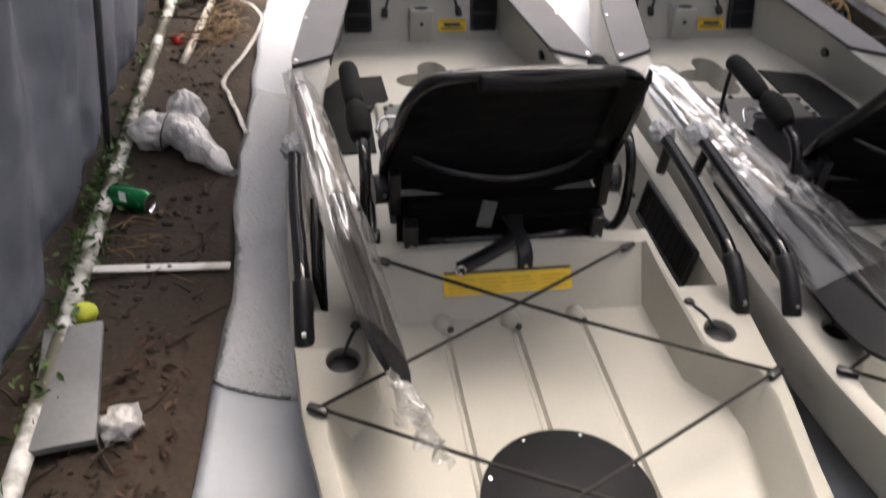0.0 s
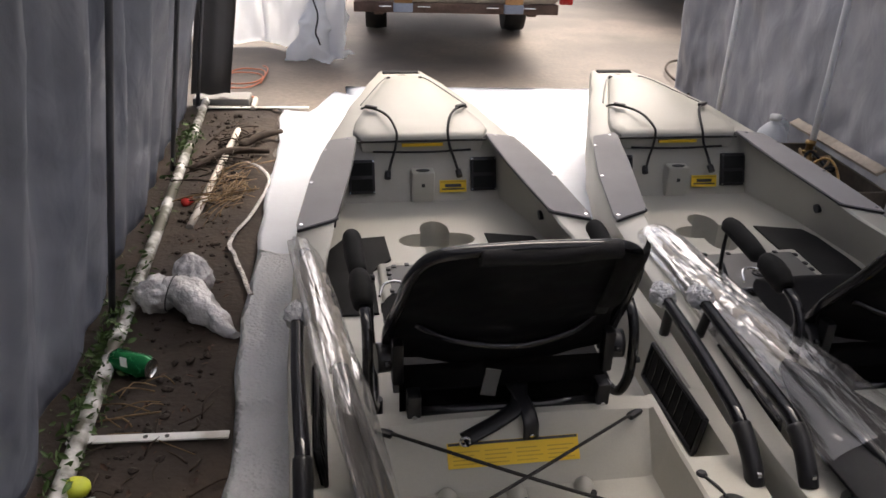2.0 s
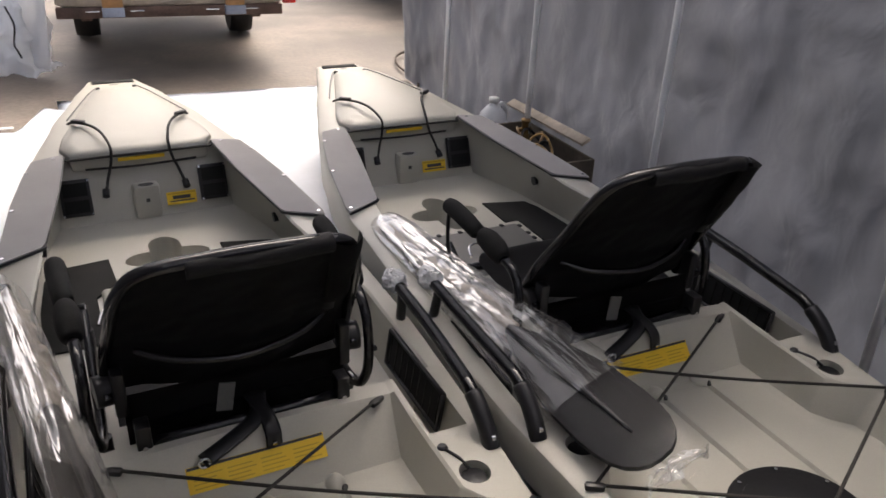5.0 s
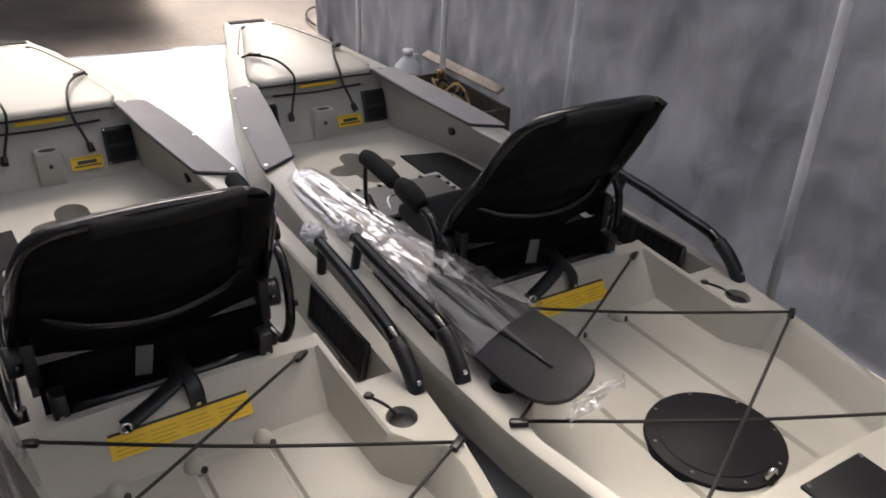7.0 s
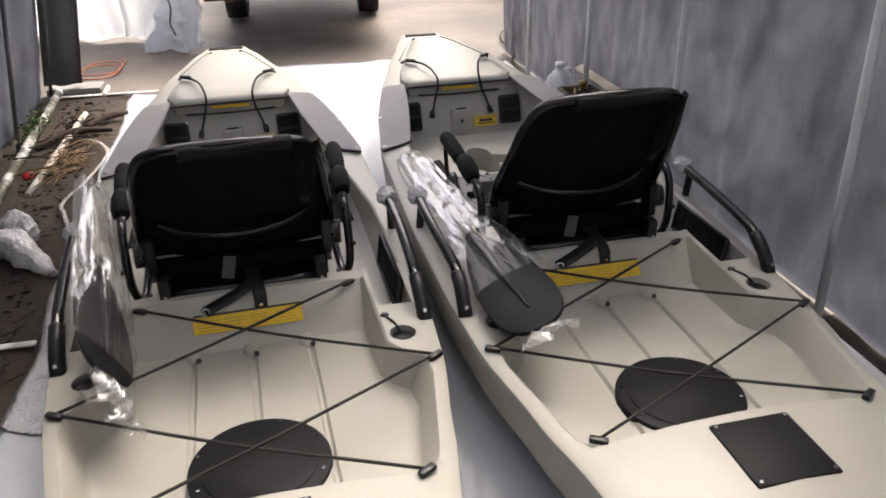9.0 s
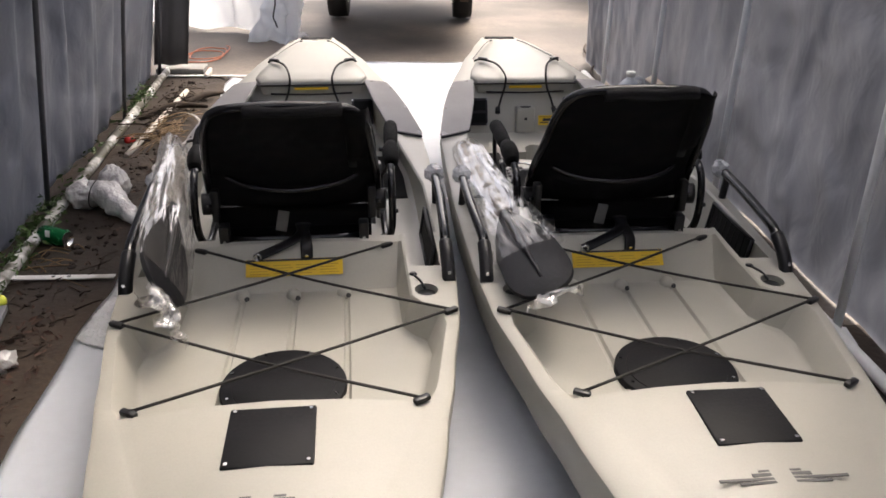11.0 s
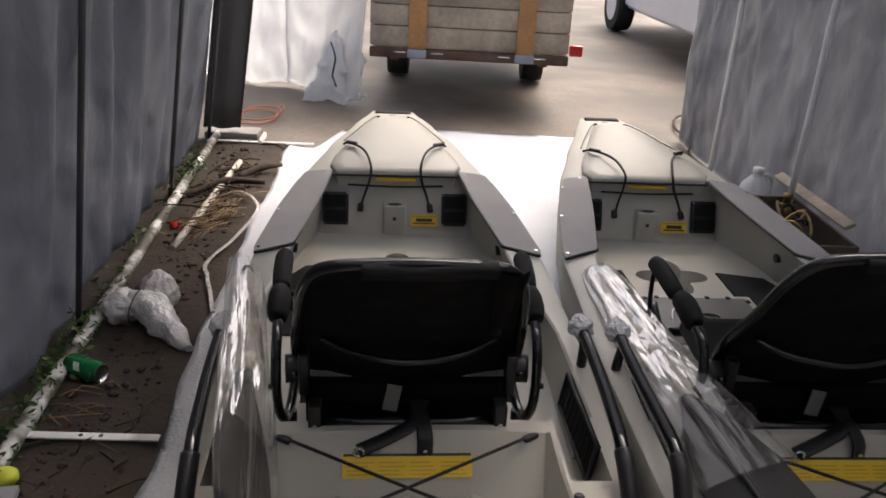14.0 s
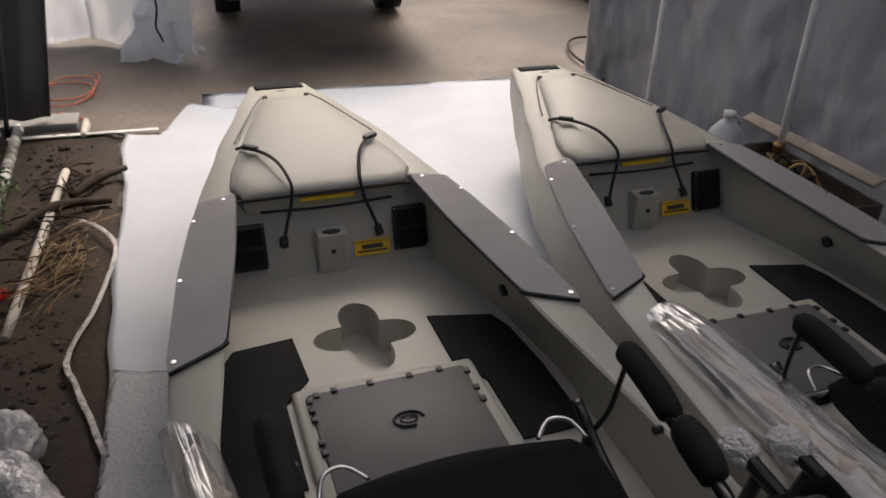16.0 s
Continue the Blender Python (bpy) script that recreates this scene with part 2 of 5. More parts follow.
def prism(outline, z0, z1, bevel=0.0, bm=None):
    """A flat outline of (x, y) raised from z0 to z1."""
    b = bmesh.new()
    low = [b.verts.new((x, y, z0)) for x, y in outline]
    top = [b.verts.new((x, y, z1)) for x, y in outline]
    k = len(outline)
    b.faces.new(top)
    b.faces.new(low[::-1])
    for i in range(k):
        b.faces.new((low[i], low[(i + 1) % k], top[(i + 1) % k], top[i]))
    bmesh.ops.recalc_face_normals(b, faces=b.faces[:])
    if bevel:
        rim = [e for e in b.edges if all(v.co.z > (z0 + z1) / 2 for v in e.verts)]
        bmesh.ops.bevel(b, geom=rim, offset=bevel, segments=2, affect="EDGES", profile=0.5)
    smooth(b)
    if bm is None:
        return b
    return join(bm, b)


def glide(points, steps=6):
    """A smooth line through the points."""
    p = [Vector(q) for q in points]
    p = [2 * p[0] - p[1]] + p + [2 * p[-1] - p[-2]]
    line = []
    for i in range(1, len(p) - 2):
        a, b, c, d = p[i - 1:i + 3]
        for s in range(steps):
            t = s / steps
            line.append(0.5 * (2 * b + (c - a) * t + (2 * a - 5 * b + 4 * c - d) * t * t + (3 * b - a - 3 * c + d) * t ** 3))
    line.append(p[-2])
    return line


def tube(points, radius, sides=8, steps=6, closed=False, bm=None, flat=1.0):
    """A round rod along a smooth line; radius may be a list, one for each given point."""
    line = glide(points, steps) if steps else [Vector(q) for q in points]
    radii = radius if isinstance(radius, (list, tuple)) else [radius] * len(points)
    b = bm or bmesh.new()
    rings = []
    side = None
    for i, c in enumerate(line):
        t = (line[min(i + 1, len(line) - 1)] - line[max(i - 1, 0)]).normalized()
        if side is None:
            side = t.orthogonal() if abs(t.z) > 0.9 else t.cross(Vector((0, 0, 1)))
        side = (side - t * side.dot(t)).normalized()
        up = side.cross(t)
        f = i / max(1, len(line) - 1) * (len(radii) - 1)
        k = min(int(f), len(radii) - 2) if len(radii) > 1 else 0
        r = radii[k] + (radii[min(k + 1, len(radii) - 1)] - radii[k]) * (f - k)
        rings.append([b.verts.new(c + (side * math.cos(a) + up * math.sin(a) * flat) * r) for a in (2 * math.pi * j / sides for j in range(sides))])
    faces = []
    for r0, r1 in zip(rings, rings[1:]):
        for j in range(sides):
            faces.append(b.faces.new((r0[j], r0[(j + 1) % sides], r1[(j + 1) % sides], r1[j])))
    faces += [b.faces.new(rings[0][::-1]), b.faces.new(rings[-1])]
    bmesh.ops.recalc_face_normals(b, faces=faces)
    for f in faces[:-2]:
        f.smooth = True
    return b


def blob(centre, size, rough=0.15, detail=3, freq=6.0, seed=0):
    """A crumpled lump."""
    b = bmesh.new()
    bmesh.ops.create_icosphere(b, subdivisions=detail, radius=1)
    for v in b.verts:
        n = noise.noise(v.co * freq * 0.4 + Vector((seed, seed * 2, 0))) + 0.5 * noise.noise(v.co * freq + Vector((seed, 0, 5)))
        v.co *= 1 + rough * n
        v.co = Vector((v.co.x * size[0] + centre[0], v.co.y * size[1] + centre[1], v.co.z * size[2] + centre[2]))
    return smooth(b, 60)


def sheet(nx, ny, place, thick=0.0):
    """A grid whose corners and ripples come from place(s, t), 0 to 1 each way; thick: its depth."""
    b = bmesh.new()
    g = [[b.verts.new(place(i / nx, j / ny)) for j in range(ny + 1)] for i in range(nx + 1)]
    for i in range(nx):
        for j in range(ny):
            b.faces.new((g[i][j], g[i + 1][j], g[i + 1][j + 1], g[i][j + 1]))
    if thick:
        bmesh.ops.solidify(b, geom=b.faces[:], thickness=thick)
    for f in b.faces:
        f.smooth = True
    return b


def lerp(table, u):
    """Values at u from rows (u, ...) that fall or rise in u."""
    rows = sorted(table)
    if u <= rows[0][0]:
        return rows[0][1:]
    for a, b in zip(rows, rows[1:]):
        if u <= b[0]:
            f = (u - a[0]) / (b[0] - a[0])
            f = f * f * (3 - 2 * f) * 0.35 + f * 0.65
            return tuple(p + (q - p) * f for p, q in zip(a[1:], b[1:]))
    return rows[-1][1:]


# ---- ground ----
ground = part("ground", sheet(60, 60, lambda s, t: Vector(((s - 0.5) * 300, (t - 0.3) * 300, -0.004))), CONCRETE)
tagged(ground, "stained brown concrete yard running out of the shelter", "ground", kind="structure")


def left_wall(y):
    return -0.585 - 0.214 * y


def right_wall(y):
    return 1.298 + (4.116 - y) * 0.169


def soil_place(s, t):
    y = -2.2 + 6.34 * t + 0.1 * (s - 0.15)
    x = left_wall(y) - 0.35 + (right_wall(y) - left_wall(y) + 0.7) * s
    z = 0.014 + 0.012 * noise.noise(Vector((x * 3, y * 3, 0))) + 0.006 * noise.noise(Vector((x * 13, y * 13, 2)))
    z -= 0.02 * max(0.0, min(1.0, (x + 0.25 + 0.205 * y) / 0.06))
    return Vector((x, y, z))


soil = part("soil", sheet(160, 240, soil_place), DIRT)
tagged(soil, "dark bare damp soil inside the shelter", "ground", kind="structure")

# ---- shelter: poles, tarp walls, roof ----
ROOF_H, LEAN = 1.95, 0.16


def tarp_wall(name, line, y0, y1, seed, out, label, hem, lean=0.0, depth=0.03, run=7.0):
    def place(s, t):
        y = y0 + (y1 - y0) * s
        x = line(y)
        fold = depth * noise.noise(Vector((y * 4.2, t * run * 0.5, seed))) + 0.4 * depth * noise.noise(Vector((y * 10, t * run * 1.6 + y, seed + 3))) + 0.005 * noise.noise(Vector((y * 24, t * 32, seed)))
        flare = 0.06 * (1 - t) ** 2
        z = hem(y) + (ROOF_H - hem(y)) * t
        return Vector((x + lean * z + out * (0.045 + flare * 0.5) + fold * (0.4 + 0.6 * (1 - abs(2 * t - 1))), y, z))
    ob = part(name, sheet(260, 60, place, 0.004), TARP)
    return tagged(ob, label, "tarp wall", kind="structure")


tarp_wall("wall_west", left_wall, -2.2, 4.12, 1.0, -1, "silver-grey tarpaulin side wall hanging in folds", lambda y: 0.012 + 0.02 * noise.noise(Vector((y * 2.4, 0, 0))), LEAN, 0.12, 1.2)
tarp_wall("wall_east", right_wall, -2.2, 4.95, 7.0, 1, "silver-grey tarpaulin side wall with creases", lambda y: 0.003)


def roof(y0, y1, label):
    def place(s, t):
        y = y0 + (y1 - y0) * s
        a, b = left_wall(y) + LEAN * ROOF_H - 0.1, right_wall(y) + 0.1
        return Vector((a + (b - a) * t, y, ROOF_H + 0.35 * (1 - abs(2 * t - 1)) + 0.02 * noise.noise(Vector((y * 2, t * 5, 0)))))
    return tagged(part("ceiling", sheet(60, 40, place, 0.004), ROOFM), label, "roof", kind="structure")


roof(2.05, 4.25, "silver-grey tarpaulin roof over the bows")
roof(-2.2, 1.42, "silver-grey tarpaulin roof over the sterns")


def back_place(s, t):
    a, b = left_wall(-2.2) - 0.02, right_wall(-2.2) + 0.02
    z = 0.02 + 2.0 * t
    return Vector((a + LEAN * z * (1 - s) + (b - a) * s, -2.22 + 0.04 * noise.noise(Vector((s * 9, t * 2, 4))), z))


tagged(part("wall_south", sheet(60, 30, back_place, 0.004), TARP), "silver-grey tarpaulin closing the shelter's back", "tarp wall", kind="structure")


def flap_place(s, t):
    z = 0.07 + 1.9 * t
    return Vector((left_wall(4.14) - 0.06 + LEAN * z + 0.2 * s, 4.14 + 0.04 * s + 0.02 * math.sin(9 * s), z))


tagged(part("end_flap", sheet(8, 12, flap_place, 0.006), FLAP), "dark grey folded end flap of the tarpaulin", "tarp flap", kind="structure")


def pole(x, y, mat, r=0.0135, lean=0.0):
    p = thing("shelter_pole", pose(x, y, 0), "upright steel pole of the tarpaulin shelter", "pole", "shelter poles", "structure")
    part("pole_tube", tube([(0, 0, 0), (lean * 0.5, 0, 1.0), (lean, 0, ROOF_H)], r, 12, 2), mat, p)
    part("pole_foot", box(-0.05, -0.05, 0, 0.05, 0.05, 0.008, 0.003), mat, p)
    return p


for y in (-0.55, 0.45, 1.454, 2.403, 3.257, 4.116):
    pole(right_wall(y) - 0.03, y, POLE, 0.0135, -0.05 if y < 2 else 0.0)
for y in (-0.35, 0.80, 2.0, 3.2, 4.1):
    pole(left_wall(y) - 0.015, y, DARKPOLE, 0.010, LEAN * ROOF_H)


def bottom_rail(line, y0, y1, mat, r, dx):
    return tube([(line(y0) + dx, y0, r + 0.012), (line((y0 + y1) / 2) + dx, (y0 + y1) / 2, r + 0.012), (line(y1) + dx, y1, r + 0.012)], r, 10, 3)


tagged(part("base_rail", bottom_rail(left_wall, -2, 4.16, WHITE, 0.021, 0.03), RAIL), "white-painted base rail of the shelter with dirt", "rail", kind="structure")
tagged(part("base_rail", bottom_rail(right_wall, -2, 4.5, WHITE, 0.02, -0.05), WHITE), "white-painted base rail of the shelter", "rail", kind="structure")


def cross_bar(x0, y0, x1, y1):
    n = math.hypot(x1 - x0, y1 - y0)
    t = thing("cross_bar", pose(x0, y0, 0.024, 0, 0, math.degrees(math.atan2(y1 - y0, x1 - x0))), "flat white metal cross bar lying on the soil", "metal bar", "cross bars")
    part("bar", box(0, -0.013, 0, n, 0.013, 0.006, 0.002), WHITE, t)
    for k in (0.18, 0.23):
        part("hole", prism([(k + 0.006 * math.cos(a), 0.006 * math.sin(a)) for a in (i * math.pi / 4 for i in range(8))], 0.006, 0.0072), DARKINK, t)
    return t


cross_bar(-0.90, 1.465, -0.53, 1.521)
cross_bar(-1.46, 4.05, -0.88, 4.135)


# ---- sheets under the boats ----
def left_sheet(s, t):
    y = -1.4 + 6.0 * t
    e = lerp([(-1.4, 0.05), (0.93, -0.43), (1.37, -0.49), (2.05, -0.65), (3.2, -0.845), (4.1, -1.01), (4.6, -1.06)], y)[0]
    e += 0.012 * noise.noise(Vector((y * 6, 0, 0)))
    x = e + (0.62 - 0.15 * t) * s
    lift = 0.03 * math.exp(-s * 9) * (0.5 + noise.noise(Vector((y * 2.2, 1, 0))))
    top = 0.0
    if t > 0.955:
        top = (x + 0.9) * 0.3
    return Vector((x, min(y, 4.10 + max(0.0, min(0.42, (x + 0.86) * 9)) - 0.6 * max(0.0, min(0.16, x + 0.82))), 0.012 + max(0, lift) + 0.006 * noise.noise(Vector((x * 8, y * 5, 0)))))


def mid_sheet(s, t):
    x0, x1 = 0.35 - 0.2 * (-1.4 + 6.1 * t), 1.75 - 0.19 * (-1.4 + 6.1 * t)
    x = x0 - 0.18 + (x1 - x0 + 0.22 * t ** 8) * s
    y = -1.4 + 6.13 * t + (0.12 * (x + 0.1) if t > 0.9 else 0)
    return Vector((x, y, 0.006 + 0.004 * noise.noise(Vector((x * 6, y * 4, 3)))))


tagged(part("foam_sheet", sheet(24, 160, left_sheet, 0.004), PLAINFOAM), "plain white foam packing sheet spread under the boat", "packing sheet", "packing sheets")


def wrap_place(s, t):
    p = left_sheet(s * 0.9, 0.42 + 0.225 * t)
    ridge = 0.012 * math.exp(-((p.y - 1.62 - 0.25 * s) / 0.03) ** 2)
    return p + Vector((0.004 + 0.008 * noise.noise(Vector((p.y * 5, 3, 0))), 0.012 * noise.noise(Vector((p.x * 14, 0, 1))), 0.005 + ridge + 0.003 * noise.noise(Vector((p.x * 12, p.y * 9, 7)))))


tagged(part("bubble_wrap_sheet", sheet(30, 100, wrap_place, 0.004), FOAM), "silvery bubble wrap laid over the foam sheet", "bubble wrap")
tagged(part("foam_sheet", sheet(24, 120, mid_sheet, 0.004), PLAINFOAM), "white foam packing sheet spread between the boats", "packing sheet", "packing sheets")

# ---- the boats ----
# u runs forward from the bow handle, v to the right; half width, rim height
OUTLINE = [(0.06, 0.072, 0.372), (0.025, 0.102, 0.386), (-0.22, 0.172, 0.390), (-0.5, 0.262, 0.374), (-0.78, 0.342, 0.343), (-1.1, 0.408, 0.315),
           (-1.42, 0.448, 0.290), (-2.0, 0.458, 0.270), (-2.4, 0.446, 0.254), (-2.63, 0.428, 0.248), (-2.9, 0.382, 0.246), (-3.1, 0.343, 0.250), (-3.35, 0.295, 0.250), (-3.52, 0.22, 0.245), (-3.58, 0.15, 0.235)]
FLOOR = 0.128
# u, half width inside at the rim, half width inside at the floor, depth 0 to 1 of the well, floor height, groove depth
INSIDE = [(0.06, 0.03, 0.02, 0, 0.13, 0), (-0.755, 0.255, 0.25, 0, FLOOR, 0), (-0.78, 0.275, 0.27, 0.35, FLOOR, 0), (-0.845, 0.285, 0.285, 1, FLOOR, 0), (-1.1, 0.308, 0.352, 1, FLOOR, 0), (-1.42, 0.340, 0.395, 1, FLOOR, 0), (-1.85, 0.402, 0.392, 1, FLOOR, 0), (-2.205, 0.405, 0.38, 1, FLOOR, 0), (-2.215, 0.31, 0.30, 0.03, FLOOR, 0),
          (-2.255, 0.305, 0.295, 0.03, 0.15, 0), (-2.34, 0.305, 0.285, 1, 0.153, 0), (-2.38, 0.305, 0.285, 1, 0.153, 1), (-2.56, 0.308, 0.288, 1, 0.155, 1), (-2.60, 0.335, 0.31, 1, 0.156, 1), (-2.635, 0.376, 0.345, 1, 0.156, 1), (-2.70, 0.38, 0.35, 1, 0.158, 1), (-2.93, 0.335, 0.30, 1, 0.162, 1), (-2.965, 0.325, 0.29, 1, 0.164, 0), (-3.005, 0.31, 0.28, 0, 0.17, 0), (-3.58, 0.08, 0.06, 0, 0.17, 0)]


def hull_mesh():
    us = {0.06, 0.055, 0.045, 0.025, 0.0}
    us |= {round(-0.05 * i, 3) for i in range(0, 72)} | {r[0] for r in INSIDE} | {-2.21, -2.235, -2.30, -2.96, -2.975, -3.56, -3.575}
    us = sorted(us)
    b = bmesh.new()
    rings = []
    for u in us:
        w, zr = lerp(OUTLINE, u)
        rows = sorted(INSIDE)
        wi, wb, deep, zf, groove = lerp_plain(rows, u)
        wi, wb = min(wi, w - 0.022), min(wb, w - 0.04)
        crown = (0.012 + 0.014 * max(0.0, min(1.0, (-2.95 - u) / 0.05))) * (1 - deep) * min(1.0, max(0.0, (-u - 0.07) / 0.09))
        zin = zr + 0.003
        zfl = zin * (1 - deep) + zf * deep
        taper = max(0.0, (u + 0.6) / 0.66)
        low = 0.015 + 0.17 * taper ** 2 + 0.05 * max(0.0, (-3.1 - u) / 0.48) ** 2
        ring = []
        half = [(0.0, low), (w * 0.30, low), (w * 0.62, low + 0.012), (w * 0.86, low + 0.055), (w * 0.965, low + 0.11), (w * 0.995, zr - 0.045), (w, zr - 0.02), (w - 0.003, zr - 0.006), (w - 0.012, zr)]
        half += [(wi + 0.006, zin), (wi, zin - 0.005 * deep), (wb + (wi - wb) * 0.15, zfl + (zin - zfl) * 0.12), (wb, zfl + 0.004 * deep)]
        f0 = wb - 0.012
        half.append((f0, zfl))
        for k, cut_in in ((f0 * 0.93, 0), (0.143 if f0 > 0.2 else f0 * 0.47, 1)):
            for d, g in ((0.009, 0), (0.003, 1), (-0.003, 1), (-0.009, 0)):
                half.append((k + d * (f0 > 0.06), zfl - 0.009 * groove * g * cut_in))
        half += [(0.010 * (f0 > 0.06) + 0.0005, zfl), (0.004 * (f0 > 0.06) + 0.0002, zfl - 0.009 * groove)]
        centre = (0.0, zfl - 0.009 * groove)
        if crown:
            half = [(v, z + crown * (1 - (v / wi) ** 2) if i > 9 and v < wi else z) for i, (v, z) in enumerate(half)]
            centre = (centre[0], centre[1] + crown)
        ring = [half[0]] + half[1:] + [centre] + [(-v, z) for v, z in half[:0:-1]]
        rings.append([b.verts.new((v, u, z)) for v, z in ring])
    for r0, r1 in zip(rings, rings[1:]):
        k = len(r0)
        for j in range(k):
            b.faces.new((r0[j], r0[(j + 1) % k], r1[(j + 1) % k], r1[j]))
    b.faces.new(rings[0])
    b.faces.new(rings[-1][::-1])
    bmesh.ops.recalc_face_normals(b, faces=b.faces[:])
    return b


def lerp_plain(rows, u):
    if u <= rows[0][0]:
        return rows[0][1:]
    for a, b in zip(rows, rows[1:]):
        if u <= b[0]:
            f = (u - a[0]) / (b[0] - a[0])
            return tuple(p + (q - p) * f for p, q in zip(a[1:], b[1:]))
    return rows[-1][1:]


def cross_outline():
    """The four-lobed opening over the drive well."""
    pts = []
    for i in range(48):
        a = 2 * math.pi * i / 48
        lobe = abs(math.cos(2 * a)) ** 1.4
        r = 0.07 + 0.058 * lobe if abs(math.cos(a)) > 0.7 else 0.07 + 0.075 * lobe
        pts.append((r * math.cos(a) + 0.005, r * math.sin(a) - 1.165))
    return pts


def cut(ob, cutters):
    """Takes the cutters' bodies out of the mesh for good."""
    for c in cutters:
        mod = ob.modifiers.new("cut", "BOOLEAN")
        mod.object, mod.operation, mod.solver = c, "DIFFERENCE", "EXACT"
    bpy.context.view_layer.update()
    me = bpy.data.meshes.new_from_object(ob.evaluated_get(bpy.context.evaluated_depsgraph_get()))
    ob.modifiers.clear()
    ob.data = me
    for c in cutters:
        bpy.data.objects.remove(c)


def circle(x, y, rx, ry=None, k=32):
    return [(x + rx * math.cos(2 * math.pi * i / k), y + (ry or rx) * math.sin(2 * math.pi * i / k)) for i in range(k)]


def cleat(name, v, u, z, turn, parent):
    c = part(name, box(-0.008, -0.019, -0.004, 0.008, 0.019, 0.009, 0.004), BLACK, parent, "black cord hook", pose(v, u, z, 0, 0, turn))
    return c


def build_kayak(m):
    k = thing("kayak", m, "beige moulded fishing kayak lying on packing sheet", "kayak", "two kayaks side by side")
    hull = part("hull", hull_mesh(), HULL, k, "beige moulded plastic hull")
    cutters = [part("cutter", prism(cross_outline(), 0.03, 0.26), HULL, k)]
    for s in (-1, 1):
        cutters.append(part("cutter", box(min(s * 0.318, s * 0.403), -2.405, 0.135, max(s * 0.318, s * 0.403), -2.19, 0.4), HULL, k))
        cutters.append(part("cutter", prism(circle(s * 0.352, -2.532, 0.031), 0.19, 0.4), HULL, k))
    cutters.append(part("cutter", box(-0.084, -0.034, 0.345, 0.084, 0.024, 0.5, 0.008), HULL, k))
    cut(hull, cutters)
    b = bmesh.new()
    b.from_mesh(hull.data)
    smooth(b, 38)
    b.to_mesh(hull.data)
    b.free()
    # bow: carry handle, hatch lid and its cords
    part("bow_handle", box(-0.078, -0.026, 0.347, 0.078, 0.014, 0.3935, 0.002), MATTE, k, "black bow carry handle")
    lid = bmesh.new()
    edge = [(0.074, -0.17), (0.09, -0.20), (0.165, -0.44), (0.236, -0.66), (0.248, -0.735), (0.222, -0.785)]
    outline = edge + [(-w, u) for w, u in edge[::-1]]

    def lid_z(v, u):
        w = lerp([(a[1], a[0]) for a in edge], u)[0]
        return lerp([(-0.79, 0.358), (-0.74, 0.368), (-0.5, 0.400), (-0.17, 0.406)], u)[0] + 0.012 * (1 - (v / w) ** 2)
    rings = []
    for inset, dz in ((0.97, -0.06), (1.0, -0.03), (1.0, -0.006), (0.97, 0.0), (0.82, 0.003), (0.72, 0.007), (0.3, 0.008)):
        rings.append([lid.verts.new((v * inset, -0.45 + (u + 0.45) * (0.5 + inset * 0.5), lid_z(v * inset, u) + dz)) for v, u in outline])
    n = len(outline)
    for r0, r1 in zip(rings, rings[1:]):
        for j in range(n):
            lid.faces.new((r0[j], r0[(j + 1) % n], r1[(j + 1) % n], r1[j]))
    lid.faces.new(rings[-1])
    lid.faces.new(rings[0][::-1])
    bmesh.ops.recalc_face_normals(lid, faces=lid.faces[:])
    part("lid_gasket", prism([(v * 1.045, -0.45 + (u + 0.45) * 1.03) for v, u in edge] + [(-v * 1.045, -0.45 + (u + 0.45) * 1.03) for v, u in edge[::-1]], 0.34, 0.345), CORD, k)
    part("hatch_lid", smooth(lid, 50), HULL, k, "beige domed bow hatch lid")
    emblem = bmesh.new()
    prism(circle(0, -0.062, 0.017, 0.008, 16), 0.385, 0.3925, bm=emblem)
    part("lid_emblem", emblem, LIDGREY, k)
    for s in (-1, 1):
        part("lid_hinge", box(s * 0.068 - 0.008, -0.166, 0.395, s * 0.068 + 0.008, -0.152, 0.411, 0.003), BLACK, k)
        part("lid_cord", tube([(s * 0.078, -0.16, 0.408), (s * 0.115, -0.24, 0.404), (s * 0.175, -0.40, 0.392), (s * 0.205, -0.49, 0.388)], 0.0025, 6, 4), LIDGREY, k)
        part("lid_cord", tube([(s * 0.205, -0.535, 0.388), (s * 0.185, -0.565, 0.402), (s * 0.14, -0.635, 0.408), (s * 0.112, -0.70, 0.402), (s * 0.096, -0.765, 0.382), (s * 0.093, -0.792, 0.362), (s * 0.100, -0.803, 0.32), (s * 0.115, -0.818, 0.28), (s * 0.13, -0.838, 0.233)], 0.0048, 6, 4), CORD, k, "black elastic cord over the hatch lid")
        part("cord_toggle", box(-0.024, -0.009, -0.007, 0.024, 0.009, 0.007, 0.004), BLACK, k, "", pose(s * 0.172, -0.590, 0.410, 0, 0, 35 * s))
        part("cord_end", tube([(s * 0.129, -0.825, 0.24), (s * 0.131, -0.836, 0.23), (s * 0.132, -0.845, 0.222)], 0.012, 8, 2), BLACK, k)
    part("lid_edge_cord", tube([(-0.18, -0.79, 0.305), (0, -0.797, 0.302), (0.18, -0.79, 0.305)], 0.004, 6, 5), CORD, k)
    part("lid_face", box(-0.20, -0.757, 0.28, 0.20, -0.735, 0.345, 0.008), HULL, k)
    part("lid_label", box(-0.075, -0.7925, 0.322, 0.075, -0.784, 0.333), YELLOW, k, "yellow warning strip under the lid")
